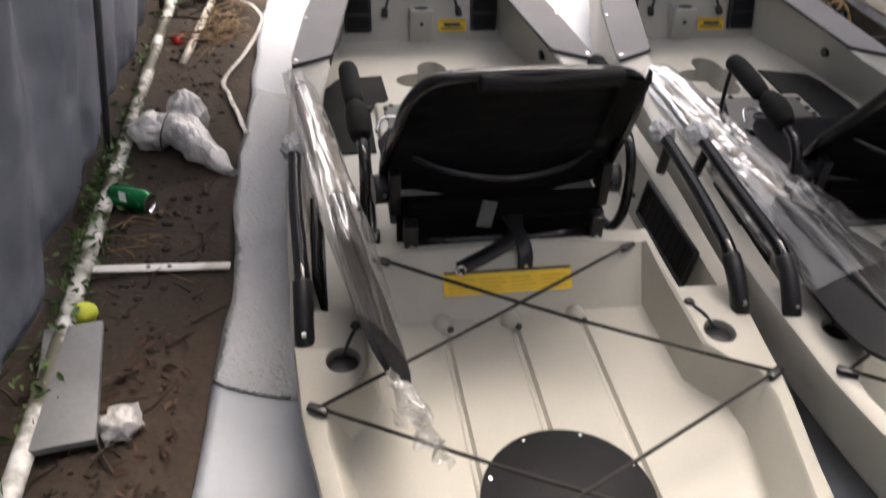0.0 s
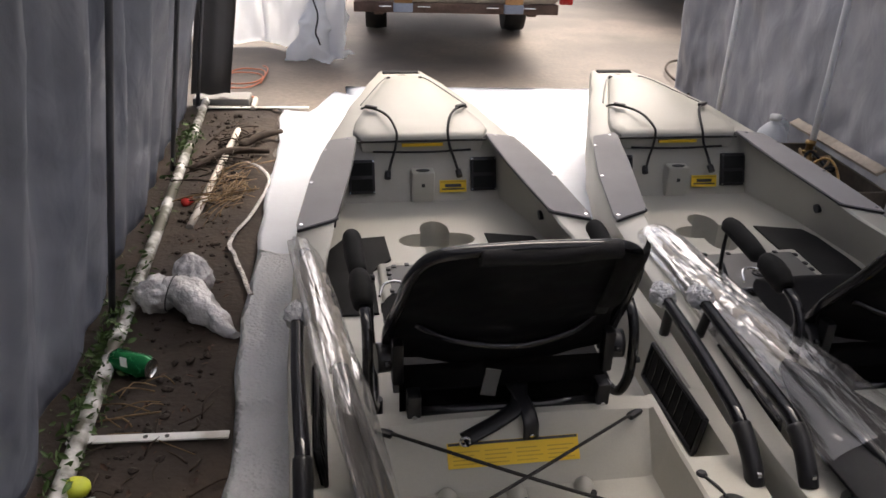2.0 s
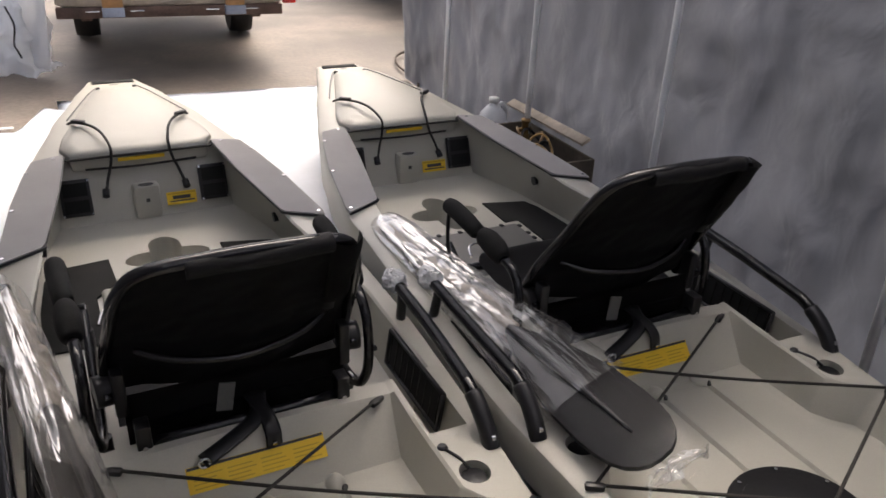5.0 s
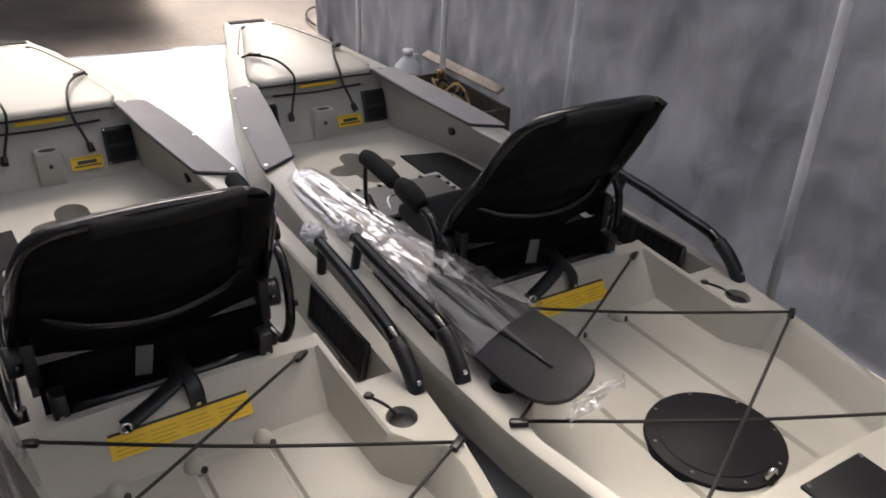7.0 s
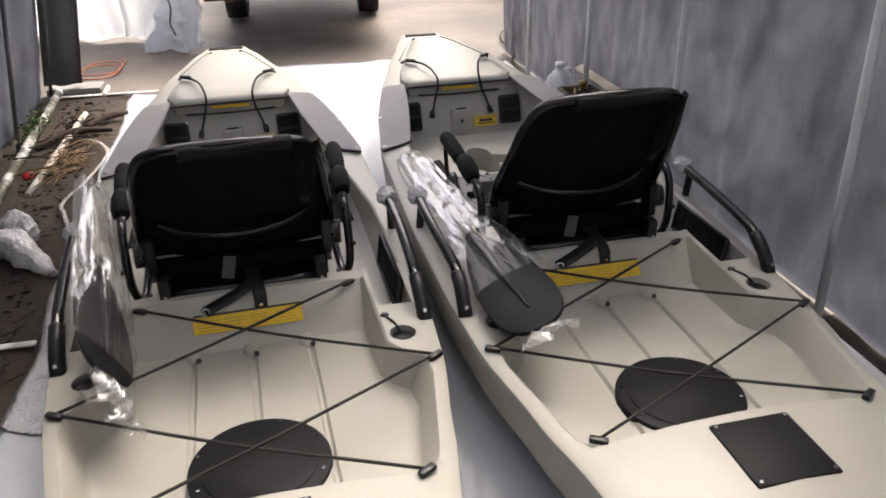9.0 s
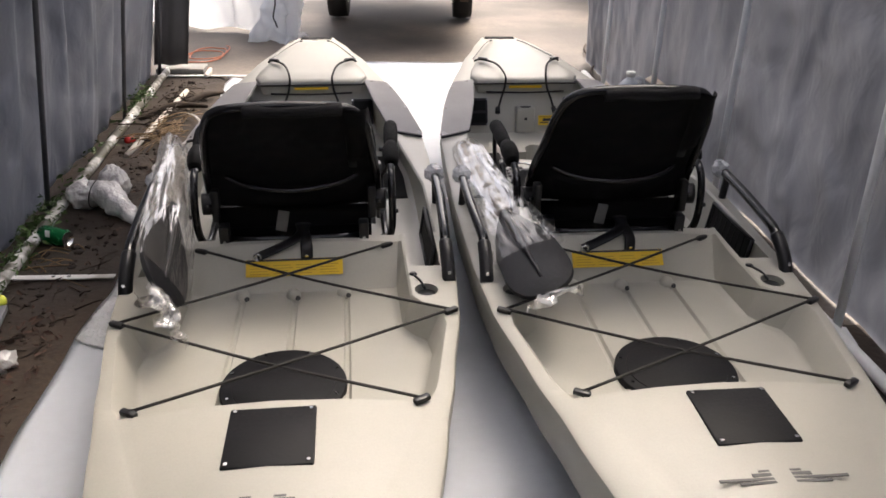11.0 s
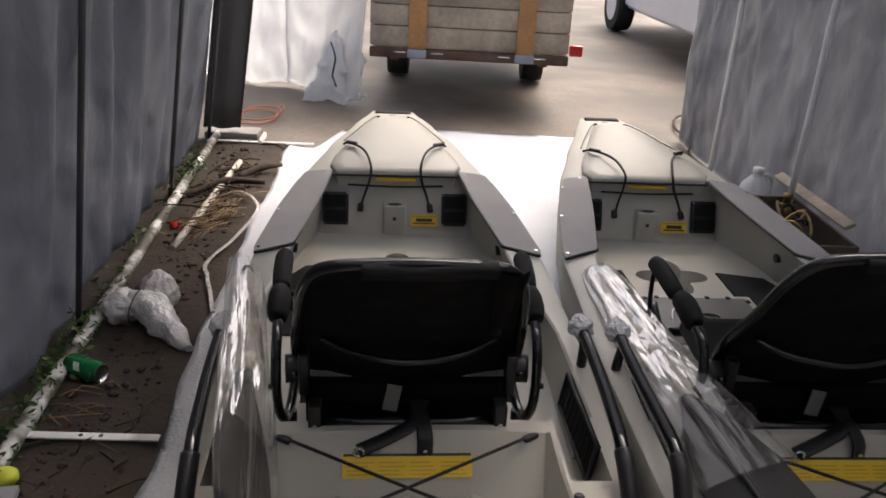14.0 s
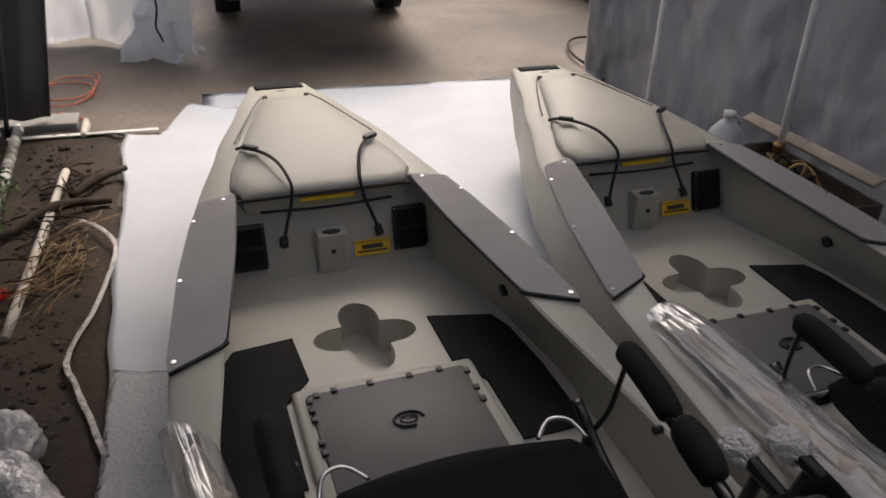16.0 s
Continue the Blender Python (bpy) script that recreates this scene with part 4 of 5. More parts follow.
def build_paddle(m, length, tail_length, clear, label, neck=0.02):
    """Along local y from the blade's tip at 0; z up."""
    p = thing("paddle", m, label, "paddle", "bagged paddles")
    part("shaft", tube([(0, 0.40, 0.0), (0, (0.4 + length) / 2, 0.0), (0, length, 0.0)], 0.015, 12, 3), TUBE, p, "black shaft")
    out = [(0.0, 0.0), (0.026, 0.003), (0.047, 0.014), (0.064, 0.032), (0.077, 0.06), (0.084, 0.095), (0.087, 0.14), (0.083, 0.25), (0.062, 0.36), (0.034, 0.45), (0.016, 0.50)]
    outline = [(v, u) for v, u in out] + [(-v, u) for v, u in out[:0:-1]]
    b = prism(outline, -0.006, 0.006, 0.003)
    bmesh.ops.triangulate(b, faces=[f for f in b.faces if len(f.verts) > 4])
    part("blade", b, LIDBLACK, p, "black spoon blade")
    part("shaft_sleeve", crumpled(tube([(0, 0.50, 0.0), (0.004, 0.62, 0.004), (-0.004, 0.8, 0.004), (0, length - 0.04, 0.0)], [0.022, 0.029, 0.027, 0.020], 14, 10), 0.010, 30, 2), SLEEVE, p, "pale paper wrapping on the shaft")
    part("blade_rib", tube([(0, 0.5, 0.004), (0, 0.3, 0.012), (0, 0.08, 0.006)], [0.015, 0.011, 0.003], 8, 4), BLACK, p)

    def bag(s, t):
        u = -0.07 + (length + 0.09) * t
        w = lerp([(-0.08, 0.03), (-0.02, 0.064), (0.06, 0.092), (0.2, 0.103), (0.4, 0.090), (0.6, 0.074), (length - 0.12, 0.045 + neck * 0.5), (length - 0.02, 0.030 + neck * 0.7), (length + 0.05, 0.018)], u)[0]
        a = 2 * math.pi * s
        h = 0.16 + 0.30 * min(1, max(0, u - 0.15) / 0.35)
        r = 1 + (0.05 + 0.17 * min(1, max(0, u - 0.1) * 3)) * noise.noise(Vector((math.cos(a) * 2.4, math.sin(a) * 2.4, u * 2))) + (0.03 + 0.12 * min(1, max(0, u - 0.1) * 3)) * noise.noise(Vector((math.cos(a) * 7, math.sin(a) * 7, u * 3)))
        return Vector((w * r * math.cos(a), u, max(-0.03, w * h * r * math.sin(a))))
    cutoff = clear / (length + 0.09)
    for name, t0, t1, mat, label in (("bag_mouth", 0.0, cutoff - 0.13, BAG, "clear plastic bag over the blade"), ("bag_middle", cutoff - 0.13, cutoff + 0.06, BAGH, "thinly creased clear plastic"), ("bag_neck", cutoff + 0.06, 1.0, BAGM, "creased shiny plastic bag round the shaft")):
        b = sheet(56, 60, lambda s, t: bag(s, t0 + (t1 - t0) * t))
        bmesh.ops.remove_doubles(b, verts=b.verts[:], dist=0.0002)
        part(name, b, mat, p, label)
    tail = crumpled(sheet(14, 14, lambda a, t: Vector(((a - 0.5) * (0.07 + 0.09 * t), -0.02 - tail_length * t, 0.012 + 0.03 * noise.noise(Vector((a * 5, t * 5, length)))))), 0.022, 26, length)
    part("bag_end", tail, BAGM, p, "loose crumpled end of the bag")
    return p




def along(tip, grip, turn):
    """The pose whose y axis runs from tip to grip."""
    d = (Vector(grip) - Vector(tip)).normalized()
    side = d.cross(Vector((0, 0, 1))).normalized()
    up = side.cross(d)
    m = Matrix((side, d, up)).transposed().to_4x4()
    return Matrix.Translation(tip) @ m @ pose(0, 0, 0, 0, turn, 0)


build_paddle(along((0.842, 1.03, 0.330), (0.560, 2.16, 0.300), -22), 1.20, 0.028, 0.46, "black paddle in a clear plastic bag laid across the deck")
build_paddle(along((-0.055, 0.88, 0.352), (-0.388, 1.81, 0.372), 62), 1.0, 0.12, 0.28, "black paddle in a clear plastic bag stood beside the seat", 0.05)

# ---- clutter along the soil strip ----
rail_x = left_wall


bag = thing("plastic_bag", pose(0, 0, 0), "white translucent plastic bag knotted on the soil", "plastic bag")
lobe = crumpled(crumpled(blob((-0.915, 2.085, 0.062), (0.068, 0.06, 0.058), 0.2, 4, 6, 3), 0.012, 22, 1.5), 0.003, 60, 4)
part("stuffed_end", lobe, MILKY, bag)
lobe = crumpled(crumpled(blob((-0.835, 2.175, 0.085), (0.056, 0.06, 0.062), 0.22, 4, 7, 5), 0.012, 24, 2.5), 0.003, 60, 1)
part("stuffed_end", lobe, MILKY, bag)
tail = tube([(-0.885, 2.10, 0.07), (-0.82, 2.085, 0.068), (-0.76, 2.03, 0.052), (-0.70, 1.99, 0.036), (-0.64, 1.95, 0.022)], [0.042, 0.056, 0.046, 0.034, 0.012], 28, 9)
part("bag_tail", crumpled(crumpled(tail, 0.014, 20, 1.5), 0.004, 55, 4), MILKY, bag, "flattened empty part of the bag")
part("tie", tube([(-0.872 + 0.012 * math.sin(a), 2.09 + 0.058 * math.cos(a), 0.068 + 0.056 * math.sin(a)) for a in (i * 0.5 for i in range(13))], 0.002, 6, 2), CORD, bag, "thin dark tie round the bag")

can = thing("drink_can", pose(-0.866, 1.765, 0.037, 0, 0, 74) @ pose(0, 0, 0, 90, 0, 0) @ pose(0, 0, -0.061), "green metal drink can lying beside the base rail", "can")
prof = [(0.0, 0.004), (0.022, 0.004), (0.026, 0.0), (0.033, 0.012), (0.033, 0.107), (0.027, 0.119), (0.027, 0.122), (0.024, 0.1195), (0.0, 0.1195)]


def lathe(profile, sides=24):
    b = bmesh.new()
    rings = [[b.verts.new((r * math.cos(2 * math.pi * i / sides), r * math.sin(2 * math.pi * i / sides), z)) for i in range(sides)] for r, z in ((max(r, 0.0004), z) for r, z in profile)]
    for r0, r1 in zip(rings, rings[1:]):
        for j in range(sides):
            b.faces.new((r0[j], r0[(j + 1) % sides], r1[(j + 1) % sides], r1[j]))
    b.faces.new(rings[0][::-1]), b.faces.new(rings[-1])
    return smooth(b, 35)


part("body", lathe(prof), GREEN, can)
part("can_lid", lathe([(0.0, 0.1196), (0.0245, 0.1196), (0.0268, 0.1222), (0.0272, 0.1215)]), CHROME, can, "bare metal lid")
for a in range(3):
    part("print_patch", sheet(6, 4, lambda s, t: Vector((0.0334 * math.cos(a * 2.1 + s * 0.7), 0.0334 * math.sin(a * 2.1 + s * 0.7), 0.04 + 0.022 * t + 0.012 * s))), WHITE, can, "pale printed shape")

tagged(part("pipe", tube([(-1.012, 2.635, 0.02), (-1.07, 3.15, 0.032), (-1.128, 3.67, 0.045)], 0.014, 12, 3), PIPE), "weathered pale pipe lying on the soil", "pipe")

strap = bmesh.new()
tube([(-0.98, 3.28, 0.02), (-0.90, 3.2, 0.03), (-0.83, 3.09, 0.015), (-0.815, 2.8, 0.012), (-0.83, 2.54, 0.012), (-0.78, 2.42, 0.014), (-0.72, 2.3, 0.014), (-0.652, 2.16, 0.016)], 0.0075, 8, 7, bm=strap, flat=0.2)
crumpled(strap, 0.004, 24, 2)
for v in strap.verts:
    v.co.z += 0.016
tagged(part("webbing_strap", strap, TAPE), "pale twisted plastic strap lying on the soil", "strap")
tagged(part("scrap", blob((-1.10, 2.86, 0.02), (0.025, 0.035, 0.018), 0.4, 2, 6, 1), RED), "small red plastic scrap on the soil", "scrap")
board = part("board", box(-0.06, -0.17, 0, 0.06, 0.17, 0.018, 0.003), BOARD, None, "", pose(-0.742, 1.10, 0.030, 0, 0, 20))
tagged(board, "smooth grey board lying on the soil", "board")
tagged(part("paper", crumpled(blob((-0.606, 1.015, 0.03), (0.04, 0.045, 0.025), 0.5, 3, 8, 6), 0.006, 50, 2), MILKY), "crumpled white paper on dead leaves", "paper")
tagged(part("fruit", blob((-0.805, 1.315, 0.03), (0.03, 0.028, 0.024), 0.1, 3), YELLOWG), "small yellow-green fallen fruit beside the rail", "fruit")
tagged(part("concrete_slab", box(-0.16, -0.05, 0, 0.14, 0.09, 0.05, 0.01), SLAB, None, "", pose(-1.36, 4.2, 0, 0, 0, 8)), "pale concrete slab at the shelter's corner", "slab")

rng = random.Random(4)


def stalks(name, mat, centre, spread, count, length, thick, label, category, lift=0.03, flat=False, heading=None):
    b = bmesh.new()
    for _ in range(count):
        x, y = rng.gauss(centre[0], spread[0]), rng.gauss(centre[1], spread[1])
        a = rng.uniform(0, 2 * math.pi) if heading is None else rng.gauss(heading, 0.5)
        n = length * rng.uniform(0.4, 1.2)
        z0, z1 = 0.008 + rng.random() * lift, 0.008 + rng.random() * lift
        dx, dy = math.cos(a) * n / 2, math.sin(a) * n / 2
        tube([(x - dx, y - dy, z0), (x + rng.uniform(-0.02, 0.02), y + rng.uniform(-0.02, 0.02), (z0 + z1) / 2 + rng.random() * 0.02), (x + dx, y + dy, z1)], thick * rng.uniform(0.6, 1.3), 4, 2, bm=b)
    return tagged(part(name, b, mat), label, category, kind="stuff")


stalks("straw", STRAW, (-0.97, 2.98), (0.05, 0.10), 90, 0.16, 0.002, "heap of dry straw and stalks on the soil", "straw", 0.045, heading=1.3)
stalks("twigs", TWIG, (-1.08, 3.3), (0.06, 0.2), 60, 0.18, 0.003, "tangle of dark twigs on the soil", "twigs", 0.05)
stalks("dry_stalks", STRAW, (-0.80, 1.62), (0.08, 0.05), 14, 0.12, 0.0022, "few dry stalks on the soil", "straw", 0.01, heading=0.3)
stalks("loose_stalks", TWIG, (-0.72, 1.15), (0.12, 0.3), 40, 0.14, 0.003, "thin dark stalks strewn on the soil", "twigs", 0.02)
for pts in ([(-1.06, 3.48, 0.03), (-1.0, 3.6, 0.045), (-0.93, 3.72, 0.03)], [(-1.2, 3.2, 0.02), (-1.08, 3.36, 0.05), (-0.92, 3.44, 0.03)]):
    tagged(part("root", tube(pts, [0.016, 0.02, 0.012], 8, 5), TWIG), "dark bent root on the soil", "root", "roots")


def leaves(name, mat, place, count, size, label, category, up=0.6):
    b = bmesh.new()
    for _ in range(count):
        x, y, z = place()
        m = Matrix.Translation((x, y, z)) @ Euler((rng.gauss(0, up), rng.gauss(0, up), rng.uniform(0, 6.3))).to_matrix().to_4x4()
        n = size * rng.uniform(0.5, 1.3)
        v = [b.verts.new(m @ Vector(p)) for p in ((0, -n, 0), (n * 0.42, -n * 0.2, n * 0.15), (n * 0.3, n * 0.5, n * 0.1), (0, n, 0), (-n * 0.3, n * 0.5, n * 0.1), (-n * 0.42, -n * 0.2, n * 0.15))]
        b.faces.new((v[0], v[1], v[2], v[3])), b.faces.new((v[0], v[3], v[4], v[5]))
    return tagged(part(name, b, mat), label, category, kind="stuff")


def by_rail():
    y = rng.choice((rng.uniform(-0.5, 1.6), rng.gauss(1.65, 0.3), rng.gauss(1.85, 0.25), rng.gauss(3.5, 0.12), rng.uniform(1, 3.6)))
    return rail_x(y) + rng.gauss(0.02, 0.025), y, 0.02 + abs(rng.gauss(0, 0.035))


def dead_place():
    y = rng.uniform(-0.6, 1.3)
    a, c = left_wall(y) + 0.08, -0.24 - 0.205 * y - 0.04
    return a + (c - a) * rng.random() ** 0.6, y, 0.012 + rng.random() * 0.02


leaves("weeds", LEAFG, by_rail, 1000, 0.014, "small green weeds growing along the base rail", "weeds", 0.9)
leaves("dead_leaves", LEAFB, dead_place, 420, 0.016, "brown dead leaves on the soil", "leaves", 0.35)
leaves("leaf_litter", LEAFB, lambda: (lambda y: (left_wall(y) + 0.08 + rng.random() * 0.24, y, 0.012 + rng.random() * 0.01))(rng.uniform(1.3, 4.0)), 160, 0.012, "scattered leaf litter on the soil", "leaves", 0.3)

clods = bmesh.new()
for _ in range(700):
    y = rng.uniform(-0.4, 4.0)
    a, c = left_wall(y) + 0.08, -0.24 - 0.205 * y - 0.05
    n = 0.004 + 0.012 * rng.random() ** 3
    b = bmesh.new()
    bmesh.ops.create_icosphere(b, subdivisions=1, radius=n)
    for v in b.verts:
        v.co *= rng.uniform(0.7, 1.2)
        v.co.z *= 0.7
    join(clods, b, Matrix.Translation((rng.uniform(a, c), y, 0.016)))
tagged(part("soil_clods", clods, DIRT), "small dark clods of soil strewn over the bed", "soil", kind="stuff")

coil = bmesh.new()
tube([(-1.40 + 0.13 * math.cos(a) * (1 - a * 0.012), 4.62 + 0.22 * math.sin(a) + 0.015 * a, 0.012 + 0.006 * math.sin(3 * a)) for a in (i * 0.6 for i in range(24))], 0.0045, 6, 3, bm=coil)
tube([(-1.36, 4.40, 0.012), (-1.28, 4.34, 0.02), (-1.2, 4.25, 0.03)], 0.006, 6, 5, bm=coil)
lead = thing("extension_lead", pose(0, 0, 0), "orange extension lead coiled on the concrete", "cable")
part("cable", coil, ORANGE, lead)
part("plug", tube([(-1.2, 4.25, 0.03), (-1.185, 4.18, 0.028), (-1.17, 4.08, 0.024)], [0.012, 0.018, 0.014], 10, 3), PIPE, lead, "pale plug")

# ---- behind the second boat ----
jug = thing("jug", pose(1.335, 3.50, 0, 0, 0, 30), "white translucent plastic jug standing by the tarpaulin", "jug")
part("body", lathe([(0.0, 0.0), (0.07, 0.0), (0.076, 0.01), (0.076, 0.16), (0.06, 0.21), (0.03, 0.245), (0.02, 0.25), (0.02, 0.262), (0.0, 0.262)], 28), JUG, jug)
part("cap", lathe([(0.0, 0.262), (0.024, 0.262), (0.024, 0.285), (0.0, 0.285)], 16), WHITE, jug, "white screw cap")
part("handle", tube([(0.022, 0, 0.235), (0.06, 0, 0.245), (0.085, 0, 0.21), (0.074, 0, 0.14)], 0.012, 10, 5), JUG, jug)

crate = thing("wooden_crate", pose(1.44, 3.14, 0, 0, 0, 9.5), "low wooden crate holding fittings beside the tarpaulin", "crate")
for x in (-0.09, 0.078):
    part("side_board", box(x, -0.28, 0.0, x + 0.014, 0.28, 0.19, 0.002), DARKWOOD, crate)
for y in (-0.28, 0.266):
    part("end_board", box(-0.076, y, 0.0, 0.078, y + 0.014, 0.19, 0.002), DARKWOOD, crate)
part("bottom_board", box(-0.076, -0.266, 0.0, 0.078, 0.266, 0.012), DARKWOOD, crate)
plank = part("plank", box(-0.022, -0.36, -0.007, 0.022, 0.36, 0.007, 0.002), WOOD, None, "", pose(1.475, 3.20, 0.262, -3.5, -28, 7))
tagged(plank, "rough wooden plank leaning over the crate", "plank")
tagged(part("valve", join(lathe([(0, 0), (0.022, 0), (0.022, 0.03), (0.016, 0.035), (0.016, 0.08), (0.021, 0.085), (0.021, 0.1), (0, 0.1)], 16), tube([(-0.03, 0, 0.05), (0, 0, 0.055), (0.03, 0, 0.05)], 0.008, 8, 2)), BRASS, None, "", pose(1.40, 3.24, 0.16)), "brass valve fitting standing in the crate", "valve")
for i in range(3):
    c = bmesh.new()
    ph = i * 1.9
    tube([(1.40 + 0.05 * math.cos(a + ph), 3.06 + 0.06 * i + 0.09 * math.sin(a + ph), 0.20 + 0.025 * math.sin(2 * a + ph)) for a in (j * 0.55 for j in range(13))], 0.006, 6, 3, bm=c)
    tagged(part("hose_loop", c, (BRASS, RUBBER, STRAW)[i]), ("yellow-brown hose loop in the crate", "black hose loop in the crate", "tan cord loop in the crate")[i], "hose", "hose loops")
hose = bmesh.new()
tube([(1.42 + 0.18 * math.cos(a), 5.22 + 0.36 * math.sin(a), 0.016 + 0.012 * math.sin(a * 0.7) ** 2) for a in (0.3 + i * 0.35 for i in range(12))] + [(1.3, 4.85, 0.03), (1.24, 4.6, 0.02), (1.24, 4.3, 0.02)], 0.008, 8, 4, bm=hose)
tagged(part("garden_hose", hose, TWIG), "brown garden hose looped on the concrete", "hose")
tagged(part("rod", tube([(1.13, 4.52, 0.03), (1.2, 4.1, 0.06), (1.30, 3.72, 0.10)], 0.007, 8, 2), WHITE), "thin white rod leaning by the bow", "rod")

# ---- yard outside ----
trailer = thing("utility_trailer", pose(-0.147, 5.30, 0, 0, 0, 6.3), "old wooden box trailer parked on the concrete", "trailer")
z = 0.41
for h in (0.135, 0.135, 0.135, 0.135, 0.13):
    part("gate_board", box(-0.645, -0.012, z, 0.645, 0.012, z + h - 0.006, 0.004), WOOD, trailer)
    for sx in (-0.66, 0.636):
        part("side_board", box(sx, 0.02, z, sx + 0.024, 2.3, z + h - 0.008, 0.004), WOOD, trailer)
    part("front_board", box(-0.63, 2.28, z, 0.63, 2.304, z + h - 0.008, 0.004), WOOD, trailer)
    z += h
for sx in (-0.345, 0.365):
    post = part("gate_post", box(sx - 0.058, -0.05, 0.40, sx + 0.058, -0.014, 1.12, 0.005), REDWOOD, trailer, "orange-stained gate post")
    part("post_bracket", box(sx - 0.062, -0.056, 0.345, sx + 0.062, -0.008, 0.40, 0.004), STEELBLUE, post)
part("gate_backing", box(-0.635, 0.0125, 0.41, 0.635, 0.0185, 1.06), RUST, trailer)
part("bed", box(-0.63, 0.0, 0.385, 0.63, 2.3, 0.408), WOOD, trailer)
part("rear_beam", box(-0.66, -0.02, 0.335, 0.66, 0.04, 0.40, 0.006), RUST, trailer)
for sx in (-0.5, 0.5):
    part("chassis_rail", box(sx - 0.03, 0.04, 0.31, sx + 0.03, 2.3, 0.385, 0.004), RUST, trailer)
part("axle", tube([(-0.62, 1.15, 0.25), (0, 1.15, 0.25), (0.62, 1.15, 0.25)], 0.025, 10, 2), RUST, trailer)
part("drawbar", box(-0.04, 2.3, 0.31, 0.04, 3.4, 0.37, 0.005), RUST, trailer)
for sx in (-0.62, 0.45):
    wheel = part("wheel", tube([(sx, 1.15, 0.245), (sx + 0.08, 1.15, 0.245), (sx + 0.16, 1.15, 0.245)], [0.235, 0.245, 0.235], 28, 2), RUBBER, trailer, "black rubber tyre")
    part("rim", tube([(sx - 0.004, 1.15, 0.245), (sx + 0.08, 1.15, 0.245), (sx + 0.165, 1.15, 0.245)], 0.12, 20, 2), POLE, wheel)
for sx in (0.66,):
    lamp = part("tail_light", box(sx, -0.045, 0.405, sx + 0.085, -0.005, 0.475, 0.008), RED, trailer, "red tail light")
for sx in (-0.45, -0.2, 0.24, 0.48):
    part("gate_latch", box(sx - 0.05, -0.035, 0.372, sx + 0.03, -0.02, 0.382, 0.002), CHROME, trailer)


def drape(s, t):
    x = -2.45 + 1.58 * s
    y = 5.78 - 0.30 * s + 0.05 * math.sin(11 * s) + 0.06 * noise.noise(Vector((s * 9, t * 1.5, 0))) - 0.16 * max(0, s - 0.62) * (1 - t) ** 2 * 4
    z = 0.02 + 1.5 * t + 0.03 * noise.noise(Vector((s * 6, 0, 2))) * (1 - t)
    y += 0.03 * noise.noise(Vector((s * 22, t * 8, 0)))
    return Vector((x, y, z))


sheeting = thing("plastic_sheeting", pose(0, 0, 0), "white plastic sheeting hanging down to the concrete", "plastic sheeting")
part("hung_length", sheet(60, 40, lambda s, t: drape(s * 0.62, t), 0.003), PLASTIC, sheeting)
part("hung_length", sheet(40, 40, lambda s, t: drape(0.6 + 0.4 * s, t) + Vector((0.05 * t * s, -0.02, 0.015 * s)), 0.003), PLASTIC, sheeting)


def torn(s, t):
    w = 0.07 + 0.11 * (1 - t)
    a = 2.6 * (s - 0.5)
    return Vector((-1.05 + w * math.sin(a) * 1.3 + 0.05 * t, 5.27 + 0.16 * t - 0.06 * math.cos(a) + 0.03 * noise.noise(Vector((s * 5, t * 5, 1))), 0.012 + 0.42 * t))


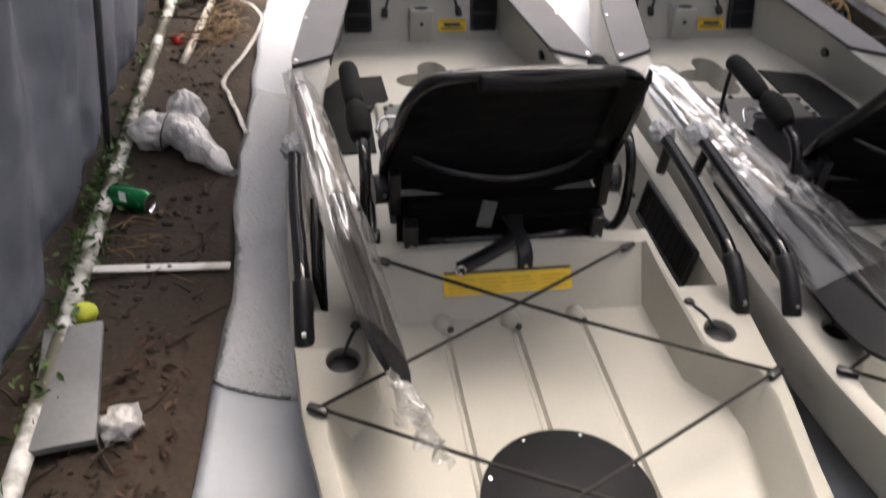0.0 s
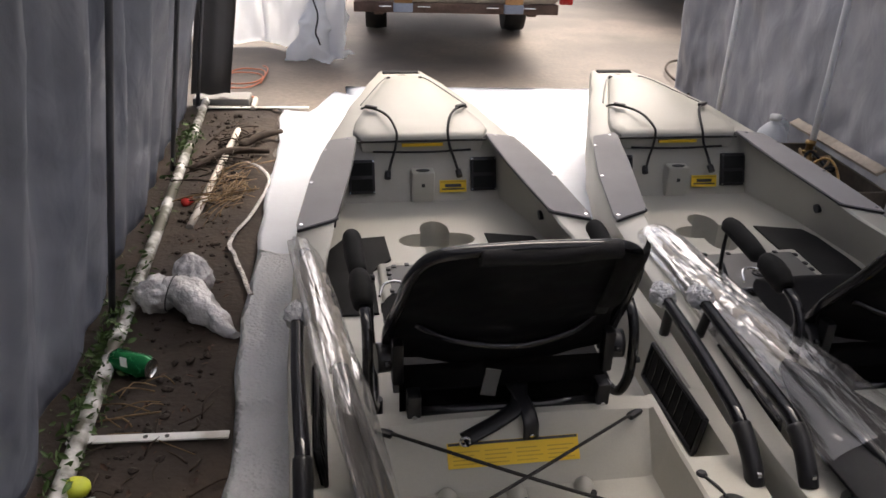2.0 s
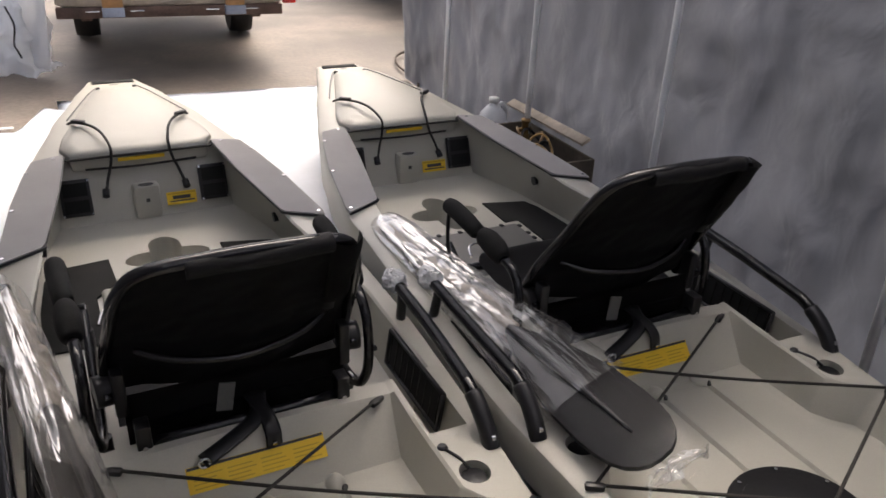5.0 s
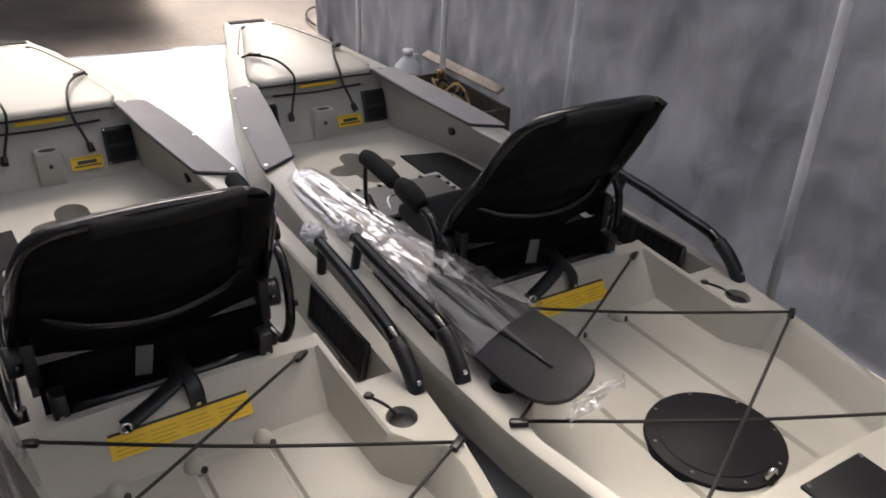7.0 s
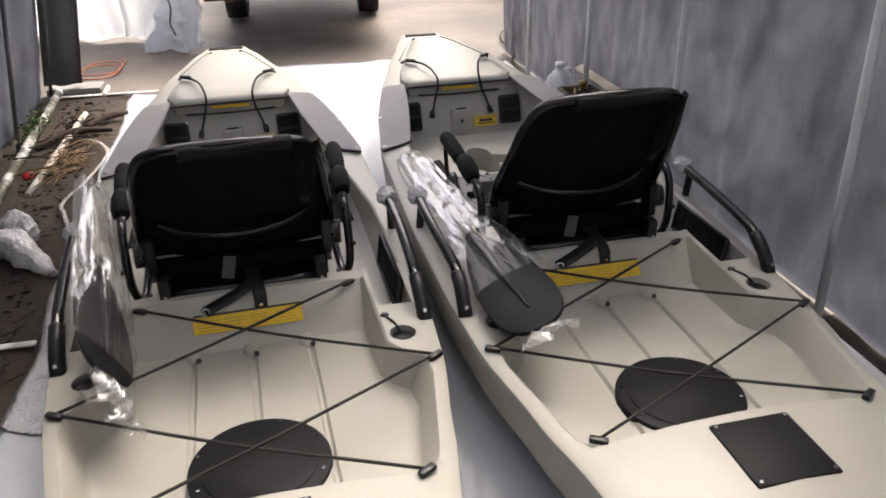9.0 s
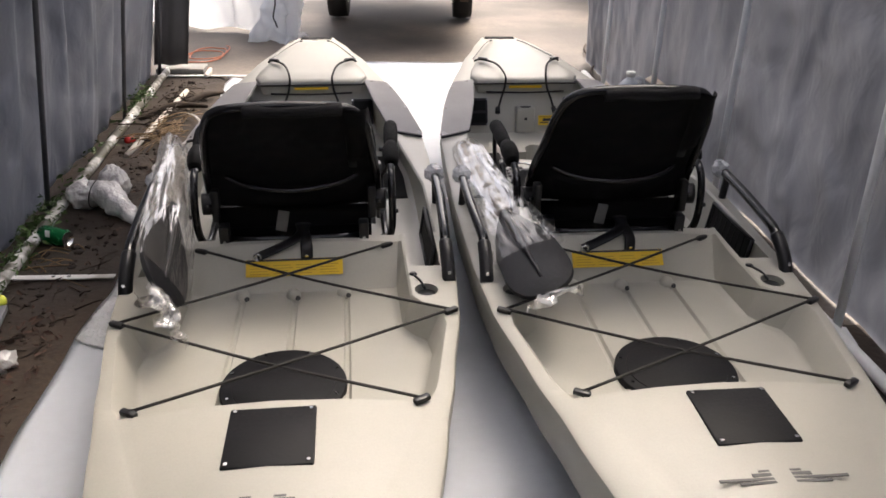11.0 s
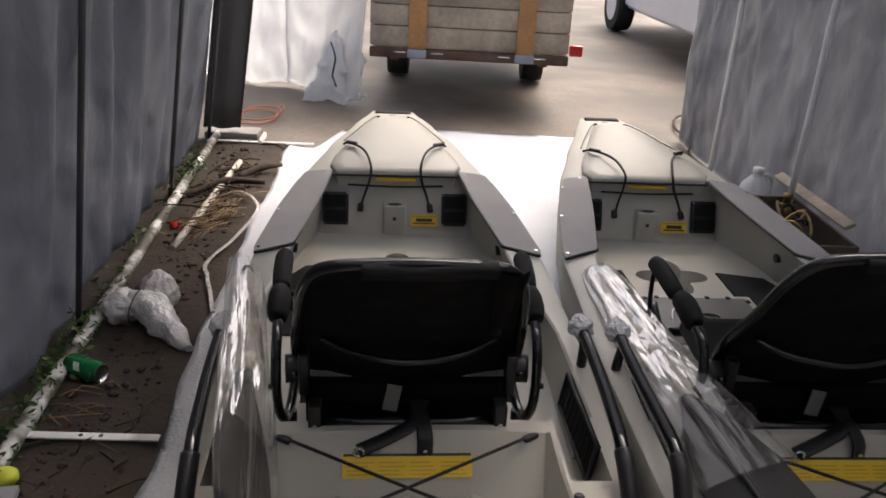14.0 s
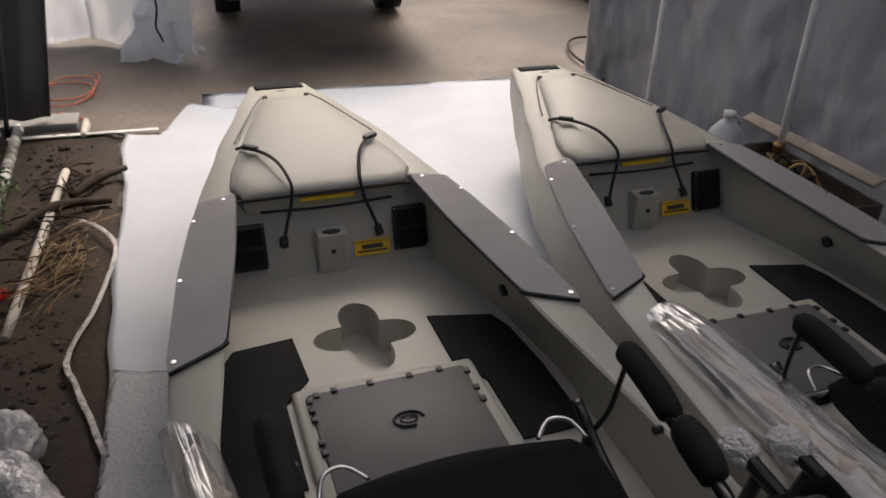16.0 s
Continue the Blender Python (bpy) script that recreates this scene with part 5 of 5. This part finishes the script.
tagged(part("torn_sheet", crumpled(crumpled(sheet(40, 36, torn, 0.003), 0.07, 6, 3), 0.025, 17, 5), PLASTIC), "torn loose end of white plastic sheeting touching the concrete", "plastic sheeting")
tagged(part("black_tie", tube([(-1.02, 5.185, 0.12), (-1.035, 5.19, 0.16), (-1.05, 5.20, 0.20), (-1.04, 5.24, 0.30), (-1.08, 5.28, 0.40)], 0.006, 6, 5, flat=0.3), MATTE), "black tie strap on the plastic sheeting", "strap")

car = thing("car", pose(2.28, 8.7, 0, 0, 0, 11.8), "white car parked on the concrete", "car")
prof2 = [(-2.6, 0.42), (-2.65, 0.6), (-2.55, 0.86), (-1.3, 0.98), (-0.55, 1.42), (0.9, 1.46), (1.7, 1.02), (2.1, 0.95), (2.15, 0.55), (2.1, 0.35), (1.6, 0.30), (-2.1, 0.30)]
b = bmesh.new()
sides = []
for x, tuck in ((-0.86, 0.0), (-0.80, 1.0), (0.80, 1.0), (0.86, 0.0)):
    sides.append([b.verts.new((x * (1 - 0.16 * max(0, zz - 0.95)), yy, zz)) for yy, zz in prof2])
for r0, r1 in zip(sides, sides[1:]):
    for j in range(len(prof2)):
        b.faces.new((r0[j], r0[(j + 1) % len(prof2)], r1[(j + 1) % len(prof2)], r1[j]))
b.faces.new(sides[0][::-1]), b.faces.new(sides[-1])
bmesh.ops.recalc_face_normals(b, faces=b.faces[:])
bmesh.ops.bevel(b, geom=b.edges[:], offset=0.035, segments=2, affect="EDGES")
part("body", smooth(b, 30), PAINT, car)
part("bumper", box(-0.85, -2.72, 0.32, 0.85, -2.58, 0.52, 0.05, 3), PAINT, car)
part("grille", box(-0.5, -2.69, 0.56, 0.5, -2.64, 0.72, 0.02), RUBBER, car)
for sx in (-0.68, 0.68):
    part("headlight", box(sx - 0.14, -2.67, 0.62, sx + 0.14, -2.56, 0.76, 0.03), CHROME, car)
    for sy in (-1.95, 1.35):
        w = part("wheel", tube([(sx * 1.22 - 0.1, sy, 0.31), (sx * 1.22, sy, 0.31), (sx * 1.22 + 0.1, sy, 0.31)], [0.30, 0.315, 0.30], 28, 2), RUBBER, car)
        part("rim", tube([(sx * 1.22 - 0.105, sy, 0.31), (sx * 1.22, sy, 0.31), (sx * 1.22 + 0.105, sy, 0.31)], 0.19, 20, 2), POLE, w)
